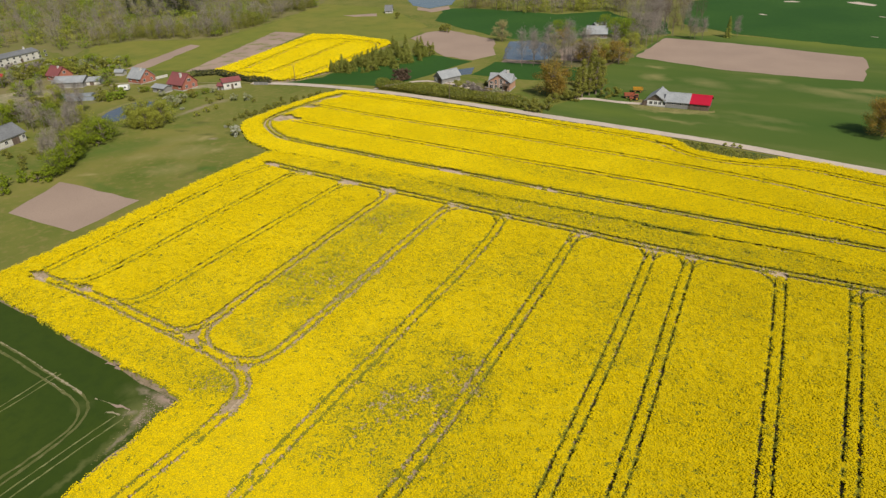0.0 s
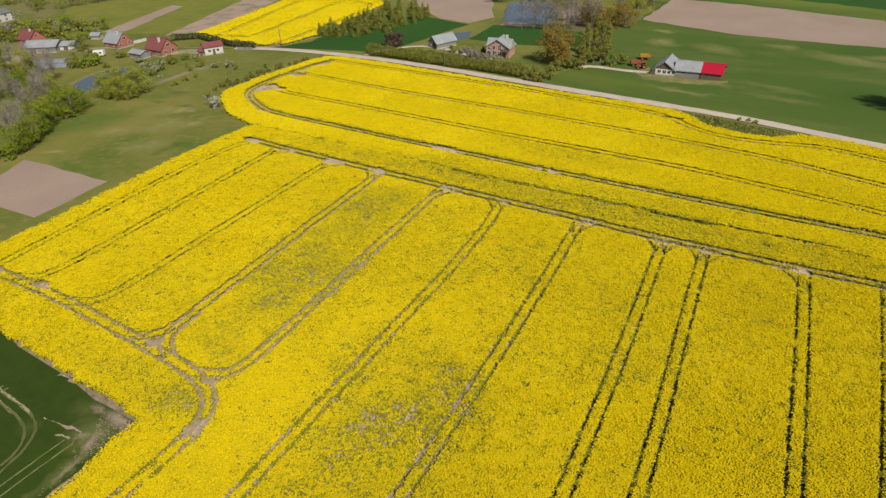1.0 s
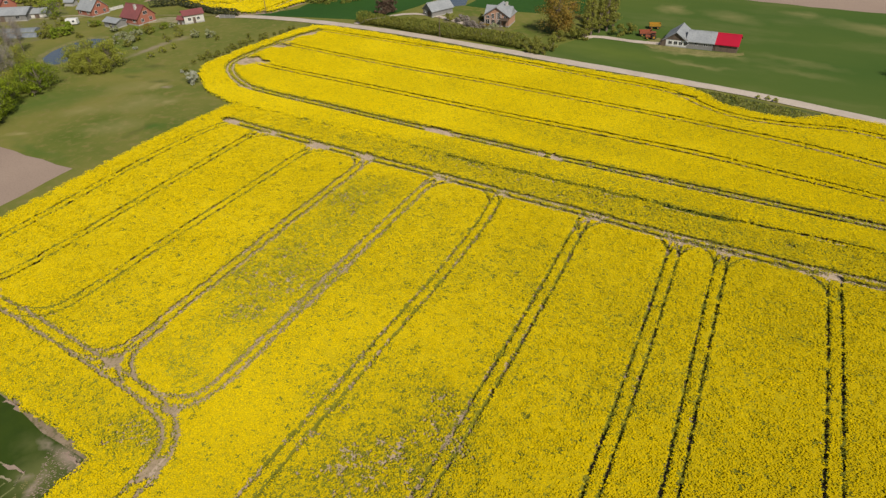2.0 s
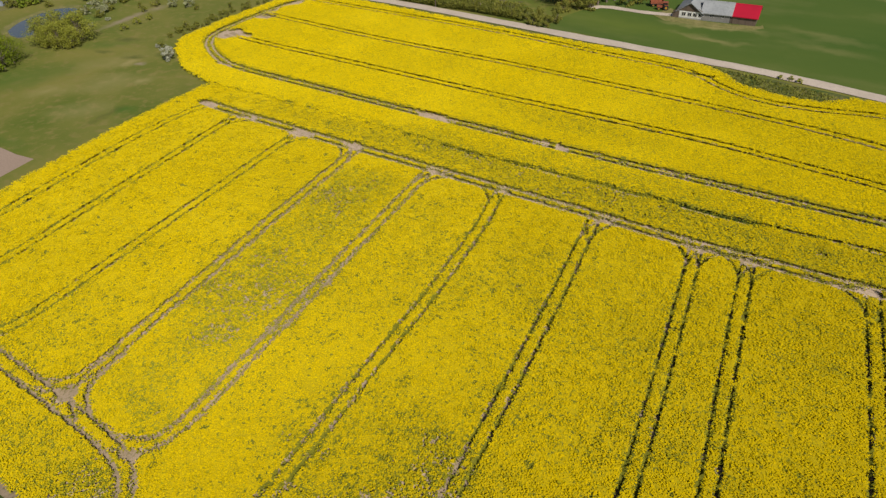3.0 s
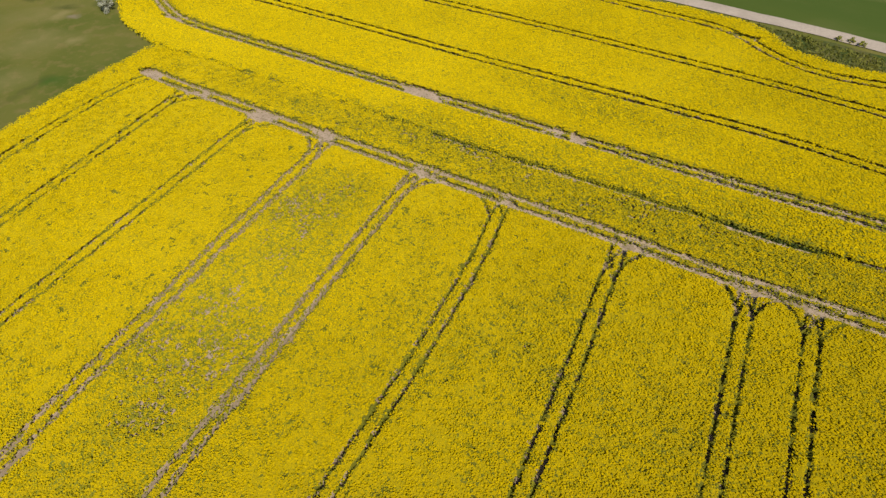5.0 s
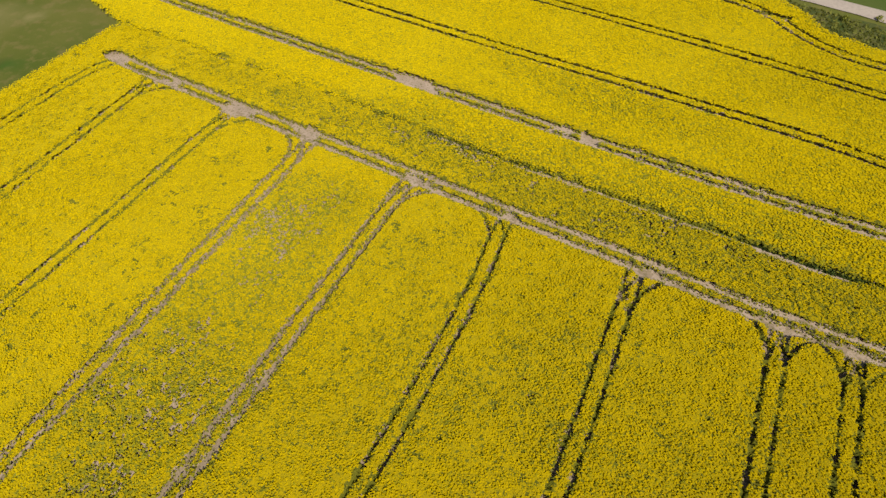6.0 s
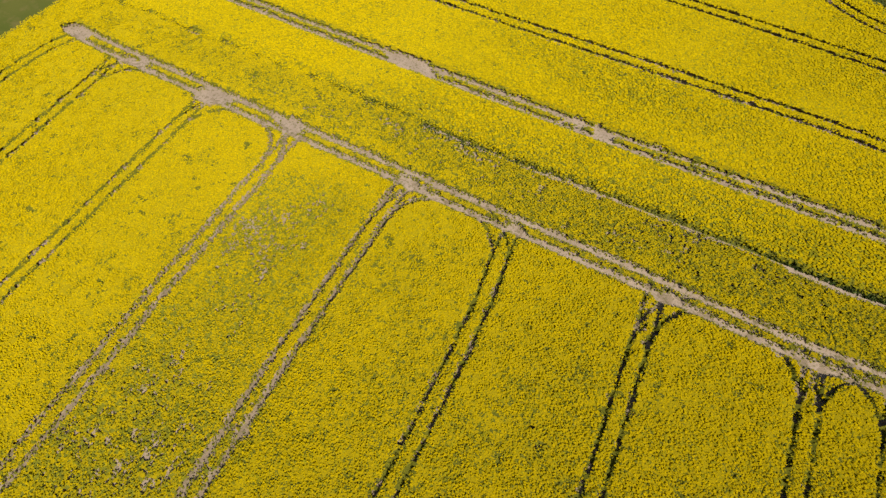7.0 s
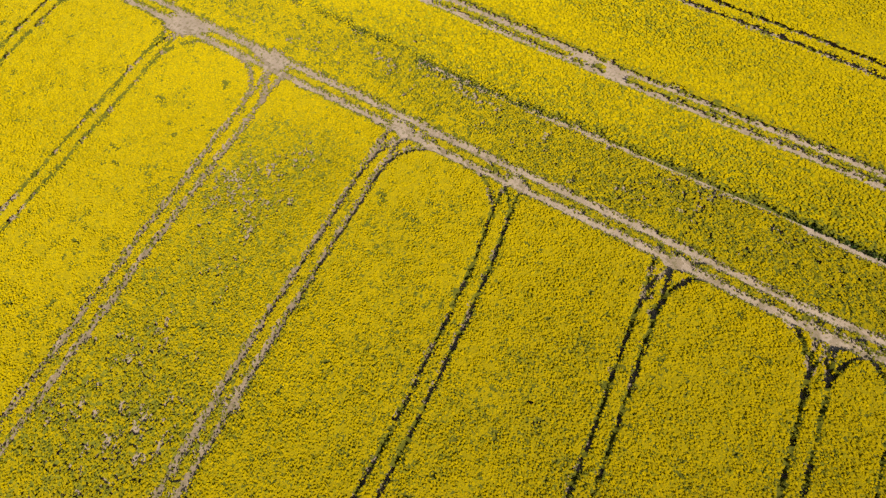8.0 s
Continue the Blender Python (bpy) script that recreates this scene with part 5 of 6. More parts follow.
hedge("tall shaggy green hedge along the road", [(-146.5, 201.3), (-118.0, 200.3), (-86.9, 199.5)], 3.4, 4.0, "hedge", 15000, 0.36)
hedge("dark green conifer hedge behind the gardens", [(-233.3, 186.3), (-225.5, 192.6), (-203.9, 188.8), (-192.8, 190.4)], 2.0, 2.6, "spruce", 3600, 0.45)


def tufts(poly, n, seed, skin, size, label):
    rng = np.random.default_rng(seed)
    p = np.array(scatter(poly, n, seed))
    c = np.stack([p[:, 0], p[:, 1], np.full(n, size * 0.3)], -1)
    v, f = cards(c, rng.normal(0, 1, (n, 3)) * np.array((1, 1, 0.5)), size * rng.uniform(0.6, 1.6, n), size * rng.uniform(0.4, 0.9, n), rng)
    tagged(fast_mesh("grass_tufts", v, f, [skin]), label, "grass", kind="stuff")


tufts([(-29.0, 129.5), (-24.0, 129.9), (-18.0, 129.85), (-12.0, 129.9), (-13.0, 129.5), (-18.0, 129.1), (-23.0, 129.2), (-27.0, 129.4)], 620, 14, "seam_grass", 0.36, "dark green grass at the wet spot of the seam")
tufts([(-85.0, 128.0), (-62.0, 128.4), (-50.0, 129.2), (-62.0, 130.0), (-85.0, 130.2)], 1500, 15, "seam_grass", 0.36, "green weeds in the thin seam of the crop")
tufts([(-40.0, 189.0), (-35.0, 187.4), (-30.4, 182.6), (-25.5, 179.0), (-18.0, 177.6), (-5.0, 180.0), (-10.0, 183.6), (-30.0, 187.4)], 1200, 12, "olive", 0.6, "tall rough grass in the road hollow")


# ---- buildings ----
def gable(name, label, p0, p1, deep, eave, ridge, walls, roof, along="x", windows=(), doors=(), chimney=None, over=0.4, plinth=True, group="village houses", category="house", end=()):
    """A pitched-roof building whose front wall runs from p0 to p1; ridge along the front (x) or away from it (y).
    windows: (u, z, width, height) on the front; u in metres from its middle. Doors likewise from the ground."""
    a, b = Vector((*p0, 0)), Vector((*p1, 0))
    wide = (b - a).length
    yaw = math.degrees(math.atan2(b.y - a.y, b.x - a.x))
    root = thing(name, label, category, group=group, m=pose((a.x + b.x) / 2, (a.y + b.y) / 2, 0, 0, 0, yaw))
    hw = wide / 2
    if along == "x":
        profile, span, length = [(0, -0.1), (0, eave), (deep / 2, ridge), (deep, eave), (deep, -0.1)], deep, (-hw, hw)
        conv = lambda bm: None
    else:
        profile, span, length = [(-hw, -0.1), (-hw, eave), (0, ridge), (hw, eave), (hw, -0.1)], wide, (0, deep)
    turn = Matrix.Identity(4) if along == "x" else Matrix(((0, 1, 0, 0), (1, 0, 0, 0), (0, 0, 1, 0), (0, 0, 0, 1)))
    bm = bmesh.new()
    prism(bm, profile, *length)
    bmesh.ops.transform(bm, matrix=turn, verts=bm.verts)
    bmesh.ops.recalc_face_normals(bm, faces=bm.faces)
    part("wall", bm, walls, root)
    # roof: two thick slopes with eaves
    y_a, y_m, y_b = profile[1][0], profile[2][0], profile[3][0]
    fall = (ridge - eave) / (y_m - y_a)
    for sgn, y_e in ((-1, y_a), (1, y_b)):
        bm = bmesh.new()
        ye, ze = y_e + sgn * over, eave - fall * over + 0.04
        zr = ridge + 0.04
        prism(bm, [(y_m, zr), (ye, ze), (ye, ze + 0.16), (y_m, zr + 0.18)], length[0] - over, length[1] + over)
        bmesh.ops.transform(bm, matrix=turn, verts=bm.verts)
        bmesh.ops.recalc_face_normals(bm, faces=bm.faces)
        part("roof_slope", bm, roof, root)
    bm = bmesh.new()
    prism(bm, [(y_m - 0.22, ridge + 0.16), (y_m, ridge + 0.30), (y_m + 0.22, ridge + 0.16)], length[0] - over, length[1] + over)
    bmesh.ops.transform(bm, matrix=turn, verts=bm.verts)
    bmesh.ops.recalc_face_normals(bm, faces=bm.faces)
    part("ridge_cap", bm, roof, root)
    if plinth:
        bm = bmesh.new()
        box(bm, -hw - 0.06, hw + 0.06, -0.06, deep + 0.06, -0.1, 0.4)
        part("plinth", bm, "concrete", root)
    for u, z, w, h in windows:
        bm = bmesh.new()
        for x0, x1, z0, z1 in ((u - w / 2 - 0.05, u + w / 2 + 0.05, z - 0.05, z), (u - w / 2 - 0.05, u + w / 2 + 0.05, z + h, z + h + 0.05), (u - w / 2 - 0.05, u - w / 2, z, z + h), (u + w / 2, u + w / 2 + 0.05, z, z + h), (u - 0.03, u + 0.03, z, z + h)):
            box(bm, x0, x1, -0.08, 0.02, z0, z1)
        win = part("window", bm, "frame", root)
        bm = bmesh.new()
        box(bm, u - w / 2, u + w / 2, -0.03, 0.01, z, z + h)
        part("pane", bm, "glass", win)
    for v, z, w, h in end:
        bm = bmesh.new()
        for y0, y1, z0, z1 in ((v - w / 2 - 0.05, v + w / 2 + 0.05, z - 0.05, z), (v - w / 2 - 0.05, v + w / 2 + 0.05, z + h, z + h + 0.05), (v - w / 2 - 0.05, v - w / 2, z, z + h), (v + w / 2, v + w / 2 + 0.05, z, z + h), (v - 0.03, v + 0.03, z, z + h)):
            box(bm, hw - 0.02, hw + 0.08, y0, y1, z0, z1)
        win = part("window", bm, "frame", root)
        bm = bmesh.new()
        box(bm, hw - 0.01, hw + 0.03, v - w / 2, v + w / 2, z, z + h)
        part("pane", bm, "glass", win)
    for u, w, h in doors:
        bm = bmesh.new()
        box(bm, u - w / 2, u + w / 2, -0.10, 0.02, 0.0, h)
        part("door", bm, "timber", root)
    if chimney:
        u, v, top = chimney
        bm = bmesh.new()
        box(bm, u - 0.35, u + 0.35, v - 0.35, v + 0.35, eave, top)
        box(bm, u - 0.42, u + 0.42, v - 0.42, v + 0.42, top, top + 0.12)
        part("chimney", bm, "render", root)
    return root


def farmhouse():
    p0, p1 = (-106.8, 215.2), (-98.6, 216.4)
    h = gable("farmhouse", "tan brick farmhouse with grey roof and gable front", p0, p1, 6.8, 3.3, 5.9, "tan_brick", "slate", "y",
              [(-3.0, 0.8, 1.2, 1.3), (-1.1, 0.8, 1.1, 1.3), (-2.9, 2.5, 0.9, 0.8), (-1.2, 2.5, 0.8, 1.4), (0.8, 2.4, 0.8, 2.0), (0.8, 0.6, 0.8, 1.5), (3.0, 2.6, 1.0, 0.7)], [(2.7, 1.0, 2.0)], (1.8, 5.2, 6.3), 0.5, group="farm buildings")
    for x in (-3.9, -2.1, 0.0, 1.6):
        bm = bmesh.new()
        box(bm, x - 0.12, x + 0.12, -0.14, 0.02, 0.0, 3.2 if abs(x) > 2 else 4.4)
        part("pilaster", bm, "concrete", h, "pale narrow pilaster strip")
    bm = bmesh.new()
    box(bm, 1.6, 4.1, -1.3, 0.0, 2.25, 2.4)
    for x in (1.7, 4.0):
        box(bm, x - 0.08, x + 0.08, -1.25, -1.09, 0.0, 2.25)
    box(bm, 1.6, 4.1, -1.3, -1.22, 2.4, 3.1)
    part("porch", bm, "timber", h, "dark timber porch with balcony rail")
    bm = bmesh.new()
    prism(bm, [(1.2, 3.35), (3.6, 5.7), (6.0, 3.35)], -4.5, 4.5)
    part("cross_roof", bm, "slate", h, "grey cross roof over the rear wing")


farmhouse()
parcel("garden_bed", [(-122.6, 214.4), (-115.1, 223.0), (-107.6, 222.4), (-95.7, 210.3), (-92.8, 213.2), (-91.4, 205.8), (-103.4, 205.4), (-115.6, 208.6)], 0.06, "litter", "brown garden ground in front of the farmhouse", 0.6, "garden")
gable("barn", "small grey-roofed barn with boarded walls", (-131.9, 218.1), (-127.2, 216.2), 8.8, 2.1, 4.2, "block", "slate", "y", [(-1.2, 0.9, 0.8, 0.8)], [(1.0, 1.8, 2.0)], group="farm buildings", category="barn")


def cow_shed():
    a = gable("cow_shed", "white plastered cow shed with grey gable roof", (-49.7, 217.7), (-43.6, 217.9), 9.0, 2.0, 4.15, "frame", "slate", "y", [(-1.4, 0.8, 0.9, 0.9), (0.1, 0.8, 0.9, 0.9), (1.5, 0.8, 0.9, 0.9), (2.8, 0.8, 0.8, 0.9)], [(-3.4, 1.6, 1.9)], None, 0.5, True, "farm buildings", "barn")
    bm = bmesh.new()
    v = [bm.verts.new(p) for p in ((-3.7, -0.07, 2.05), (3.7, -0.07, 2.05), (0, -0.07, 4.05), (-3.7, 0.02, 2.05), (3.7, 0.02, 2.05), (0, 0.02, 4.05))]
    for f in ((0, 1, 2), (5, 4, 3), (0, 3, 4, 1), (1, 4, 5, 2), (2, 5, 3, 0)):
        bm.faces.new([v[i] for i in f])
    part("gable_boarding", bm, "timber", a, "dark grey boarded gable")
    gable("cow_shed", "low grey block cattle shed with grey roof", (-43.5, 218.0), (-36.5, 218.6), 7.5, 2.1, 4.0, "block", "slate", "x", [(-3.5, 1.2, 0.9, 0.6), (-1.0, 1.2, 0.9, 0.6), (1.5, 1.2, 0.9, 0.6)], (), None, 0.4, False, "farm buildings", "barn")
    gable("cattle_shed", "low timber cattle shed with bright red roof", (-36.4, 218.7), (-30.2, 219.0), 7.5, 2.05, 3.9, "timber", "red", "x", (), [(-2.0, 1.2, 1.9)], None, 0.4, False, "farm buildings", "barn")


cow_shed()
parcel("farm_yard", [(-56.4, 217.4), (-52.9, 224.2), (-48.5, 217.7), (-29.1, 218.9), (-28.2, 221.1), (-27.6, 217.8), (-30.6, 215.2), (-43.3, 214.3), (-51.8, 214.2)], 0.08, "dry", "trodden brown yard round the cattle sheds", 0.5, "ground")
gable("house", "red brick village house with maroon roof", (-225.0, 166.9), (-216.5, 167.0), 7.4, 2.5, 6.0, "brick", "maroon", "x", [(-2.5, 1.0, 1.2, 1.2), (2.5, 1.0, 1.2, 1.2)], (), (1.6, 2.4, 6.2), end=[(2.0, 0.9, 1.1, 1.1), (5.4, 0.9, 1.1, 1.1), (3.7, 3.2, 1.6, 1.0)])
gable("shed", "grey lean-to shed beside the brick house", (-227.5, 161.5), (-220.9, 161.6), 4.0, 1.9, 2.7, "block", "slate", "x", (), [(0, 1.0, 1.8)], category="shed")
gable("house", "red brick village house with grey roof", (-250.7, 167.2), (-242.8, 167.4), 7.2, 2.4, 5.6, "brick", "slate", "x", [(-2.4, 1.0, 1.1, 1.2), (2.0, 1.0, 1.1, 1.2)], (), (1.6, 3.0, 5.9), end=[(3.6, 3.1, 1.4, 1.0), (1.8, 0.9, 1.0, 1.1), (5.4, 0.9, 1.0, 1.1)])
gable("house", "white plastered cottage with red roof", (-202.3, 175.1), (-198.9, 180.8), 5.0, 2.9, 3.9, "render", "maroon", "x", [(-1.6, 1.1, 0.9, 0.9), (1.4, 1.1, 0.9, 0.9)], [(0.0, 0.9, 2.0)])
gable("shed", "small maroon-roofed annex of the cottage", (-204.7, 174.1), (-202.8, 174.9), 2.6, 1.7, 2.4, "block", "maroon", "x", (), [(0, 0.9, 1.6)], category="shed")
gable("house", "maroon-roofed brick house among garden trees", (-290.2, 155.5), (-282.4, 155.7), 7.0, 2.4, 5.6, "brick", "maroon", "x", [(-2.0, 1.0, 1.1, 1.1)], (), (1.6, 3.0, 5.9), end=[(3.5, 3.0, 1.2, 1.0)])
gable("shed", "long grey-roofed farm shed", (-272.6, 147.8), (-262.2, 154.2), 8.0, 2.3, 3.9, "block", "slate", "x", [(3.0, 1.0, 1.5, 0.9)], [(-3.0, 2.4, 2.0)], category="shed")
gable("shed", "low pale-roofed annex of the farm shed", (-264.5, 156.1), (-259.6, 160.1), 5.0, 1.8, 2.8, "render", "slate", "x", (), [(0, 1.6, 1.6)], category="shed")
gable("apartment_block", "long white two-storey block with grey roof", (-340.0, 162.7), (-342.9, 182.5), 8.0, 3.8, 5.0, "render", "dark_slate", "x", [(-13.5 + 3.4 * i, z, 1.1, 0.95) for i in range(9) for z in (0.6, 2.4)], [(0.5, 1.1, 2.0)], (6.0, 4.2, 6.1), 0.4, category="house")
gable("house", "white plastered farm building with grey roof", (-211.2, 93.8), (-214.0, 103.9), 8.0, 2.8, 5.4, "render", "dark_slate", "x", [(-2.0, 1.0, 1.0, 1.0), (4.5, 1.0, 1.0, 1.0)], [(1.5, 2.6, 2.2)], (-3.0, 4.0, 6.0))
gable("shed", "small shed with bright red roof", (-305.5, 141.3), (-303.8, 145.1), 5.0, 2.2, 3.6, "timber", "red", "x", (), (), category="shed")
gable("house", "distant grey-roofed farmhouse among trees", (-107.2, 321.3), (-98.1, 324.4), 8.0, 2.2, 5.2, "timber", "slate", "x", [(-2.5, 1.0, 1.2, 1.2), (2.5, 1.0, 1.2, 1.2)], [(0, 1.0, 2.0)], (0.0, 4.0, 5.8))
gable("shed", "distant grey-roofed farm outbuilding among trees", (-106.1, 334.2), (-102.3, 338.8), 7.0, 2.6, 4.8, "timber", "slate", "x", (), [(0, 2.0, 2.2)], category="shed")
gable("house", "small distant house with dark pointed roof", (-255.4, 358.6), (-251.4, 360.4), 4.4, 1.7, 4.6, "render", "dark_slate", "x", [(0, 0.7, 0.8, 0.8)], ())
gable("shed", "low pale concrete garden shed by the houses", (-268.7, 173.2), (-265.1, 174.6), 3.0, 1.6, 2.4, "concrete", "slate", "x", (), (), category="shed")


# ---- farm machines, poles, small village things ----
def wheel(parent, x, y, r, w):
    bm = bmesh.new()
    bmesh.ops.create_cone(bm, cap_ends=True, segments=16, radius1=r, radius2=r, depth=w, matrix=Matrix.Translation((x, y, r)) @ Matrix.Rotation(math.pi / 2, 4, 'X'))
    bmesh.ops.bevel(bm, geom=[e for e in bm.edges if len(e.link_faces) == 2 and abs(e.verts[0].co.y - e.verts[1].co.y) < 1e-4], offset=w * 0.18, segments=2, affect='EDGES')
    tyre = part("wheel", bm, "rubber", parent)
    bm = bmesh.new()
    bmesh.ops.create_cone(bm, cap_ends=True, segments=12, radius1=r * 0.5, radius2=r * 0.5, depth=w + 0.04, matrix=Matrix.Translation((x, y, r)) @ Matrix.Rotation(math.pi / 2, 4, 'X'))
    part("rim", bm, "machine_yellow", tyre)


def tractor(x, y, yaw):
    t = thing("tractor", "old red farm tractor parked beside the sheds", "tractor", group="farm machines", m=pose(x, y, 0.04, 0, 0, yaw) @ Matrix.Scale(0.85, 4))
    for sx, sy, r, w in ((-0.9, 0.85, 0.8, 0.42), (-0.9, -0.85, 0.8, 0.42), (1.3, 0.75, 0.48, 0.28), (1.3, -0.75, 0.48, 0.28)):
        wheel(t, sx, sy, r, w)
    bm = bmesh.new()
    box(bm, 0.0, 1.9, -0.4, 0.4, 0.7, 1.45)
    box(bm, -1.2, 0.2, -0.35, 0.35, 0.55, 1.0)
    part("bonnet", bm, "machine_red", t)
    bm = bmesh.new()
    prism(bm, [(-0.75, 1.0), (-0.7, 2.35), (0.7, 2.35), (0.75, 1.0)], -1.3, 0.05)
    part("cab", bm, "glass", t)
    bm = bmesh.new()
    box(bm, -1.45, 0.2, -0.85, 0.85, 2.36, 2.48)
    part("cab_roof", bm, "machine_red", t)
    for sy in (-0.85, 0.85):
        bm = bmesh.new()
        prism(bm, [(sy - 0.25, 1.62), (sy - 0.25, 1.7), (sy + 0.25, 1.7), (sy + 0.25, 1.62)], -1.6, -0.2)
        part("mudguard", bm, "machine_red", t)
    bm = bmesh.new()
    rod(bm, (1.2, 0.2, 1.4), (1.2, 0.2, 2.3), 0.05, 0.05)
    part("exhaust", bm, "rubber", t)


def farm_trailer(name, label, x, y, yaw, skin, length=4.2):
    t = thing(name, label, "trailer", group="farm machines", m=pose(x, y, 0.04, 0, 0, yaw))
    for sx in (-length * 0.28, length * 0.28):
        for sy in (-0.9, 0.9):
            wheel(t, sx, sy, 0.42, 0.26)
    bm = bmesh.new()
    box(bm, -length / 2, length / 2, -1.0, 1.0, 0.75, 0.9)
    part("chassis", bm, "rubber", t)
    for n, (x0, x1, y0, y1) in {"side_board": (-length / 2, length / 2, -1.05, -0.98), "side_panel": (-length / 2, length / 2, 0.98, 1.05), "front_board": (length / 2 - 0.07, length / 2, -0.98, 0.98), "tailboard": (-length / 2, -length / 2 + 0.07, -0.98, 0.98)}.items():
        bm = bmesh.new()
        box(bm, x0, x1, y0, y1, 0.9, 1.65)
        part(n, bm, skin, t)
    bm = bmesh.new()
    box(bm, -length / 2 + 0.08, length / 2 - 0.08, -0.96, 0.96, 0.905, 1.2)
    part("load", bm, skin, t)
    bm = bmesh.new()
    rod(bm, (length / 2, 0, 0.8), (length / 2 + 1.2, 0, 0.5), 0.06, 0.05)
    part("drawbar", bm, "rubber", t)


tractor(-54.8, 222.4, 200)
farm_trailer("farm_trailer", "faded red farm trailer beside the tractor", -57.2, 224.7, 25, "machine_red", 3.6)
farm_trailer("farm_trailer", "orange-yellow farm trailer standing in the grass", -56.7, 233.0, 20, "machine_yellow", 3.4)


def utility_pole(x, y, h):
    p = thing("utility_pole", "weathered wooden utility pole with crossarm", "pole", group="utility poles", m=pose(x, y, 0, 0, 0, 20))
    bm = bmesh.new()
    rod(bm, (0, 0, -0.3), (0, 0, h), 0.14, 0.09, 8)
    part("post", bm, "timber", p)
    bm = bmesh.new()
    box(bm, -0.8, 0.8, -0.06, 0.06, h - 0.5, h - 0.38)
    part("crossarm", bm, "timber", p)
    for x0 in (-0.7, 0.0, 0.7):
        bm = bmesh.new()
        rod(bm, (x0, 0, h - 0.38), (x0, 0, h - 0.2), 0.05, 0.03)
        part("insulator", bm, "frame", p)


for x, y in ((-185.4, 197.3), (-113.5, 198.4), (-313.6, 250.6)):
    utility_pole(x, y, 6.5)


def caravan(x, y, yaw):
    c = thing("caravan", "small white caravan parked in the garden", "caravan", m=pose(x, y, 0, 0, 0, yaw))
    bm = bmesh.new()
    prism(bm, [(-1.0, 0.45), (-1.05, 1.4), (-0.9, 2.2), (0.9, 2.2), (1.05, 1.4), (1.0, 0.45)], -1.9, 1.9)
    part("body", bm, "frame", c)
    for sy in (-1.0, 1.0):
        wheel(c, 0.0, sy * 0.9, 0.32, 0.2)
    for x0 in (-1.0, 0.8):
        bm = bmesh.new()
        box(bm, x0 - 0.4, x0 + 0.4, -1.09, -1.0, 1.2, 1.75)
        part("window", bm, "glass", c)


caravan(*(-240.8, 158.2), 35)
for line, label in (([(-244.4, 175.4), (-243.6, 183.1)], "long white garden wall by the brick house"), ([(-196.9, 185.8), (-191.2, 188.1)], "grey board fence beside the road")):
    (x0, y0), (x1, y1) = line
    n = int(math.hypot(x1 - x0, y1 - y0) / 2.0)
    yaw = math.degrees(math.atan2(y1 - y0, x1 - x0))
    f = thing("fence", label, "fence", m=pose(x0, y0, 0, 0, 0, yaw))
    for i in range(n):
        bm = bmesh.new()
        box(bm, i * 2.0 + 0.06, i * 2.0 + 1.94, -0.04, 0.04, 0.1, 1.2)
        part("panel", bm, "render" if "white" in label else "block", f)
        bm = bmesh.new()
        box(bm, i * 2.0 - 0.06, i * 2.0 + 0.06, -0.06, 0.06, -0.1, 1.35)
        part("post", bm, "concrete", f)


def polytunnel(p0, p1, wide, high):
    (x0, y0), (x1, y1) = p0, p1
    length = math.hypot(x1 - x0, y1 - y0)
    t = thing("polytunnel", "long low greenhouse tunnel under grey film", "greenhouse", group="garden tunnels", m=pose(x0, y0, 0, 0, 0, math.degrees(math.atan2(y1 - y0, x1 - x0))))
    arch = [(math.cos(math.pi * i / 10) * wide / 2, math.sin(math.pi * i / 10) * high) for i in range(11)]
    bm = bmesh.new()
    prism(bm, arch, 0, length)
    part("film", bm, "plastic", t)
    for i in range(int(length / 2) + 1):
        bm = bmesh.new()
        prism(bm, [(a * 1.01, b * 1.02) for a, b in arch] + [(a * 0.985, b * 0.97) for a, b in arch[::-1]], i * 2.0 - 0.04, i * 2.0 + 0.04)
        part("hoop", bm, "concrete", t)


polytunnel((-257.6, 141.2), (-246.7, 148.5), 4.4, 0.9)
polytunnel((-250.8, 137.9), (-239.9, 145.0), 4.4, 0.9)


# ---- wheel marks in the dark cereal ----
MARKS = (([(-107.3, 39.8), (-101.7, 39.7), (-93.4, 39.2), (-89.2, 39.0), (-83.4, 38.8), (-80.0, 38.0), (-78.1, 36.7), (-76.8, 34.4), (-76.0, 31.0), (-75.7, 26.7), (-75.6, 23.1), (-75.4, -34.0)], 0.42), ([(-104.6, 38.4), (-99.2, 38.3), (-92.5, 38.0), (-87.4, 37.7), (-83.4, 37.5), (-80.1, 36.7), (-78.1, 35.2), (-77.1, 33.0), (-76.7, 28.1), (-76.8, 23.7), (-76.6, -34.0)], 0.42), ([(-107.3, 39.8), (-140.0, 41.5)], 0.42), ([(-104.6, 38.4), (-140.0, 40.2)], 0.42))
for pts, w in MARKS:
    tagged(ribbon("wheel_mark", smooth_line(pts), w, 0.085, "mark", None, 0.3, 0.8), "olive worn wheel mark in dark green cereal", "track", kind="structure", group="wheel marks")
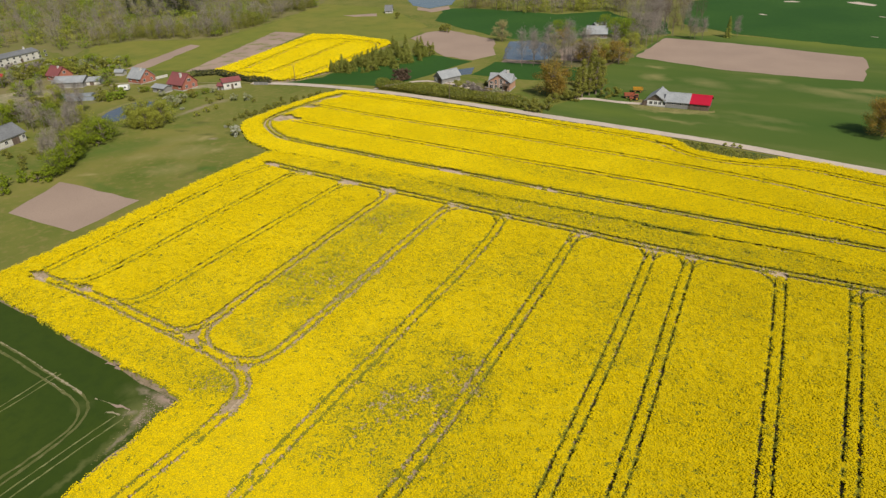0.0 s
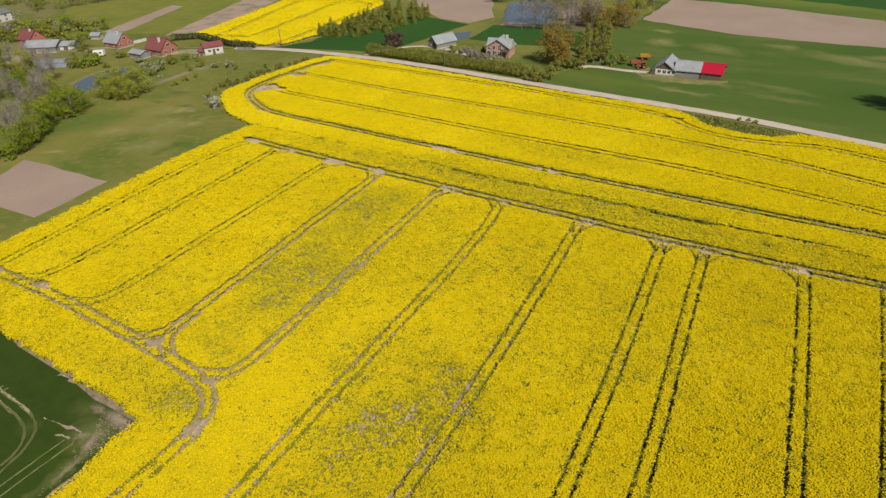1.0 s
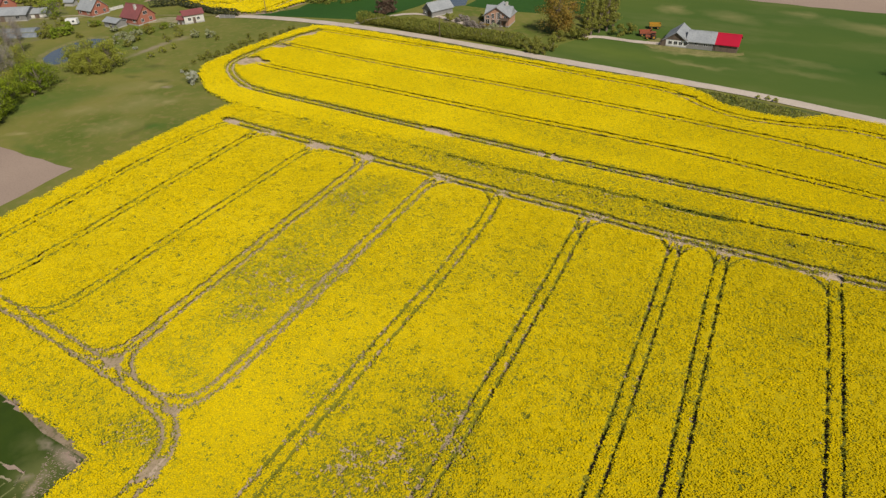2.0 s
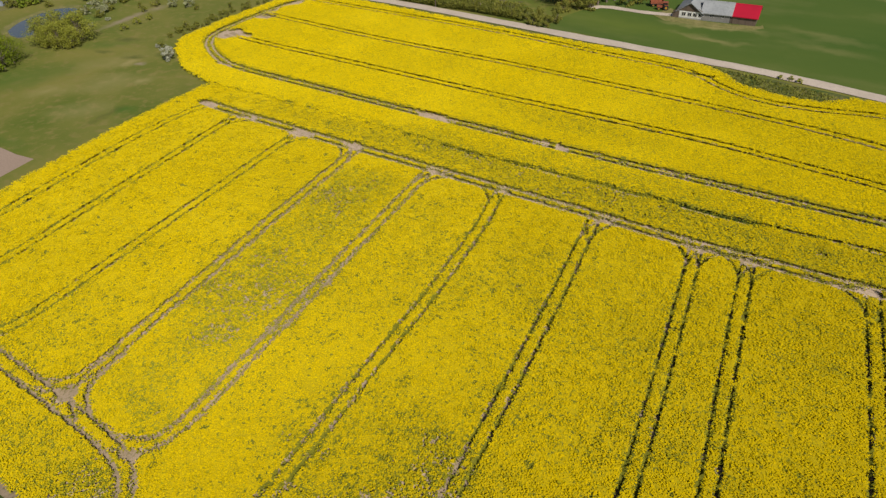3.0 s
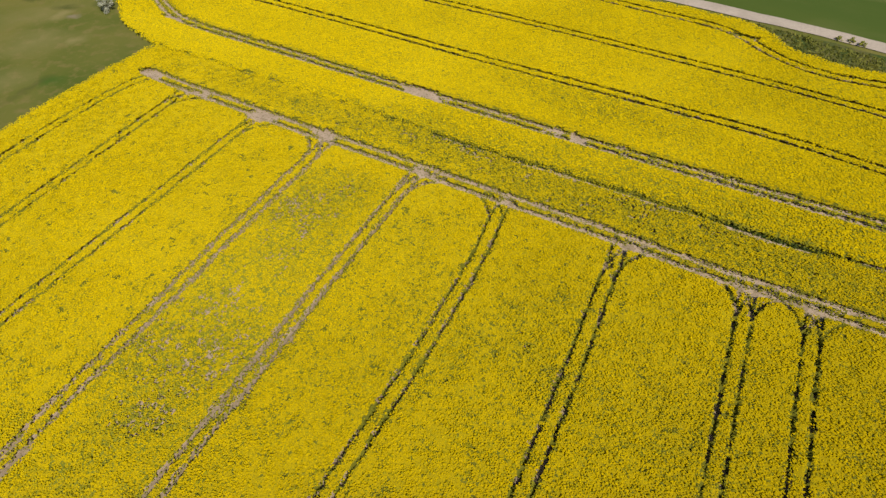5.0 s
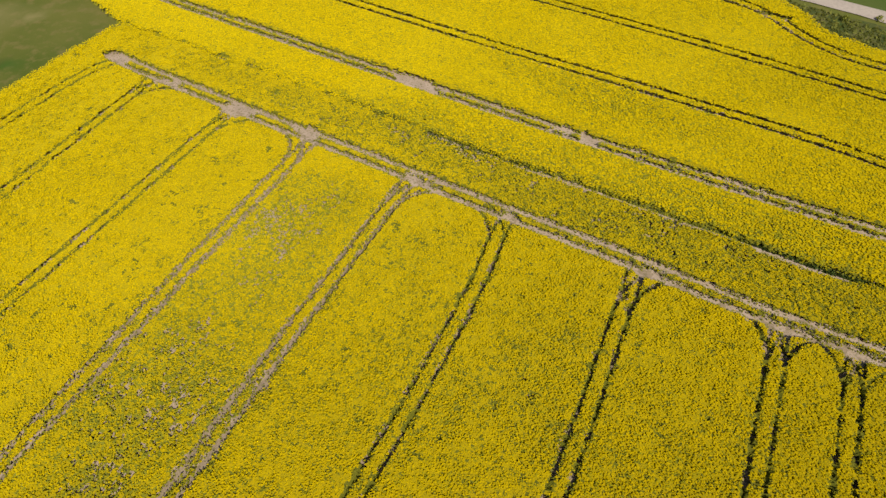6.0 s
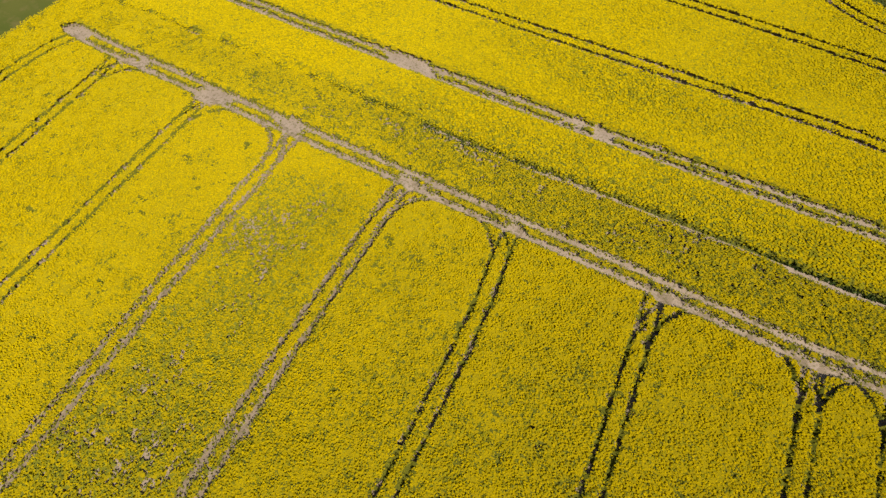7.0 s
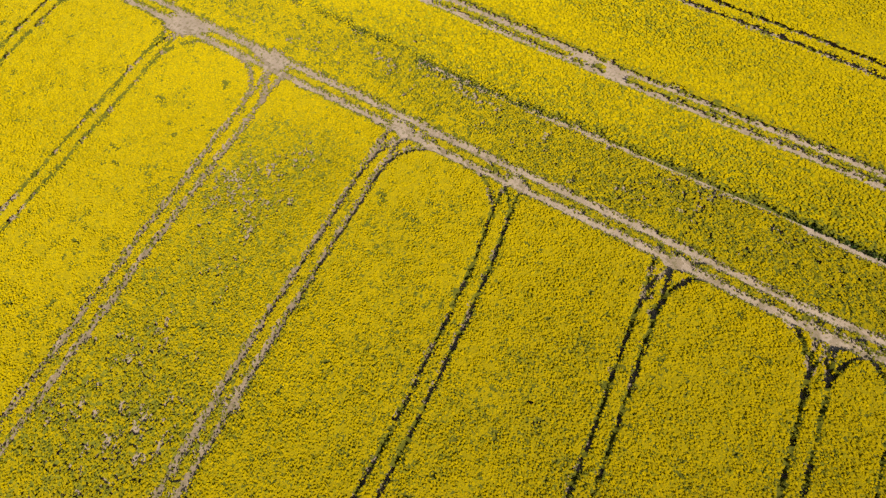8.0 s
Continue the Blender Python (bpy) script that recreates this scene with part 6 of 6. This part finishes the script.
for pts, w in (([(-72.4, 38.3), (-72.6, 31.7), (-72.5, 26.7), (-72.4, -34.0)], 0.22), ([(-73.9, 38.1), (-74.0, 31.6), (-73.9, 25.7), (-73.7, -34.0)], 0.22), ([(-89.6, -34.0), (-89.5, 30.4), (-89.5, 34.1), (-89.8, 38.1), (-89.9, 39.9)], 0.22), ([(-90.8, -34.0), (-90.6, 30.9), (-90.8, 34.4), (-91.0, 38.0), (-90.9, 39.8)], 0.22)):
    tagged(ribbon("wheel_mark", smooth_line(pts), w, 0.085, "pale_mark", None, 0.3, 0.8), "thin pale wheel mark in dark green cereal", "track", kind="structure", group="wheel marks")
for pts, w in (([(-107.3, 39.85), (-101.7, 39.8), (-94.0, 39.35)], 0.14), ([(-93.4, 39.3), (-88.0, 39.0), (-82.6, 38.75)], 0.22), ([(-91.0, 38.05), (-86.0, 37.7)], 0.10), ([(-79.9, 39.0), (-76.4, 39.5)], 0.10), ([(-76.4, 39.5), (-73.3, 40.0)], 0.34), ([(-75.8, 38.1), (-73.5, 38.6)], 0.26), ([(-72.6, 38.4), (-73.2, 39.9)], 0.14), ([(-86.0, 45.3), (-82.0, 45.2)], 0.5), ([(-71.6, 44.0), (-68.6, 43.6)], 0.35)):
    tagged(ribbon("bare_streak", smooth_line(pts), w, 0.10, "worn" if w < 0.3 else "soil", None, 0.8, 0.4), "bare pale soil streak in the cereal", "soil", kind="structure", group="bare streaks")


def flecks(poly, n, seed, skin, size, z, label):
    """Small flat scraps of bare soil or dead stalks lying on the ground."""
    rng = np.random.default_rng(seed)
    p = np.array(scatter(poly, n, seed))
    c = np.stack([p[:, 0], p[:, 1], np.full(n, z)], -1)
    along = np.stack([0.8 + rng.normal(0, 0.6, n), 0.6 + rng.normal(0, 0.6, n), np.zeros(n)], -1)
    v, f = cards(c, np.tile((0.0, 0.0, 1.0), (n, 1)), size * rng.uniform(0.5, 2.2, n), size * rng.uniform(0.2, 0.7, n), rng, along)
    v[:, 2] += rng.uniform(0, 0.03, len(v))
    tagged(fast_mesh("soil_scraps", v, f, [skin]), label, "soil", kind="stuff")


flecks([(-70.0, 38.4), (-73.6, 43.2), (-72.6, 44.4), (-68.8, 44.3), (-68.6, 38.2)], 220, 41, "soil", 0.22, 0.10, "pale bare soil flecks in the worn corner")
flecks([(-68.6, 30.5), (-70.4, 36.0), (-73.0, 40.5), (-69.0, 41.0), (-68.0, 34.0)], 160, 42, "dry", 0.20, 0.10, "dead straw flecks in the worn corner")


for pts, label in (([(-36.1, 474.0), (-30.0, 476.5), (-25.5, 474.0), (-27.0, 471.0), (-34.0, 471.0)], "pale sandy spot in the far cereal"), ([(-42.4, 419.5), (-40.0, 420.0), (-38.3, 417.6), (-40.5, 416.4)], "pale sandy spot in the far cereal"), ([(12.4, 368.4), (15.4, 366.6), (15.0, 365.2), (12.6, 366.6)], "pale sandy spot in the far cereal"), ([(14.6, 428.6), (18.2, 427.0), (18.0, 425.2), (14.8, 426.4)], "pale sandy spot in the far cereal"), ([(-2.3, 478.0), (4.0, 481.0), (12.8, 471.0), (11.0, 466.5), (4.0, 470.0)], "pale sandy bank in the far cereal"), ([(-276.9, 342.7), (-259.7, 357.1), (-253.5, 347.3), (-267.3, 341.0)], "pale bare strip in the pasture"), ([(-252.8, 391.7), (-237.0, 383.0), (-231.9, 399.9), (-224.1, 386.7), (-228.1, 370.9), (-241.8, 376.9)], "pale sandy shore of the lake"), ([(-124.8, 263.5), (-115.5, 264.7), (-106.1, 261.3), (-114.8, 260.3), (-123.6, 259.2)], "pale sandy bank of the pond")):
    parcel("sand_patch", pts, 0.11, "gravel" if "cereal" in label else "soil", label, 0.9, "sand")


# ---- village gardens ----
parcel("dirt_lane", smooth_line([(-286.0, 130.2), (-281.0, 140.6), (-273.0, 145.4), (-266.5, 145.6), (-262.8, 141.0), (-263.1, 132.8), (-270.4, 129.4), (-266.0, 121.0), (-275.0, 120.0), (-286.0, 130.2)])[:-1], 0.08, "worn", "pale worn dirt lane behind the copse", 0.6, "ground")
parcel("dirt_yard", smooth_line([(-263.0, 157.0), (-256.0, 160.0), (-249.0, 162.0), (-244.0, 168.0), (-246.5, 171.0), (-255.0, 164.0), (-263.0, 160.5), (-263.0, 157.0)])[:-1], 0.08, "worn", "trodden yard before the village houses", 0.4, "ground")
parcel("dirt_yard", smooth_line([(-217.5, 168.5), (-213.0, 175.0), (-207.5, 174.8), (-206.0, 177.5), (-214.0, 181.5), (-218.5, 176.0), (-217.5, 168.5)])[:-1], 0.08, "worn", "worn grass yard between the two houses", 0.4, "ground")
LOW = [(-262.0, 150.0), (-240.0, 158.0), (-228.0, 160.0), (-216.0, 158.0), (-205.0, 160.0), (-203.0, 171.0), (-214.0, 166.0), (-230.0, 163.5), (-246.0, 164.0), (-258.0, 157.0)]
plant("bush", "green", "low green garden shrub before the houses", clear(scatter(LOW, 34, 71)), 1.9, "garden shrubs", 320, 2)
plant("bush", "olive", "low olive garden shrub before the houses", clear(scatter(LOW, 30, 72)), 2.1, "garden shrubs", 320, 2)
plant("bush", "pale", "low blossoming garden shrub before the houses", clear(scatter(LOW, 16, 73)), 1.7, "garden shrubs", 320, 2)
plant("bush", "rust", "reddish garden shrub before the houses", [(-208.4, 164.6), (-206.2, 162.9), (-211.0, 166.0), (-104.4, 212.6), (-106.9, 213.4)], 1.8, "garden shrubs", 320, 1)
plant("bush", "olive", "small brownish bush along the crop edge", [(-166.3, 147.2), (-167.7, 150.9), (-162.4, 141.0), (-165.0, 154.4), (-164.6, 159.0), (-164.0, 166.0), (-163.6, 172.5), (-165.6, 176.0), (-162.6, 180.0), (-168.6, 154.6), (-177.8, 166.9)], 1.5, "meadow shrubs", 320, 2)
plant("bush", "hedge", "low brownish scrub along the crop edge", scatter([(-163.6, 149.0), (-168.5, 150.0), (-167.0, 172.0), (-164.0, 188.0), (-161.6, 190.0), (-163.4, 168.0)], 30, 77), 1.2, "meadow shrubs", 260, 2)
GARDEN = [(-283.0, 146.0), (-262.0, 140.0), (-240.0, 134.0), (-228.0, 150.0), (-240.0, 157.0), (-262.0, 150.0), (-276.0, 152.0)]
plant("bush", "green", "round green shrub behind the copse", clear(scatter(GARDEN, 26, 74)), 3.0, "garden shrubs", 400, 2)
plant("bush", "olive", "olive budding shrub behind the copse", clear(scatter(GARDEN, 18, 75)), 2.8, "garden shrubs", 400, 2)
plant("bush", "twig", "brown leafless garden shrub before the farmhouse", [(-112.3, 213.4), (-108.4, 211.5), (-116.2, 215.3), (-110.3, 212.0), (-106.0, 211.4), (-114.0, 216.6)], 2.2, "garden shrubs", 500, 2)
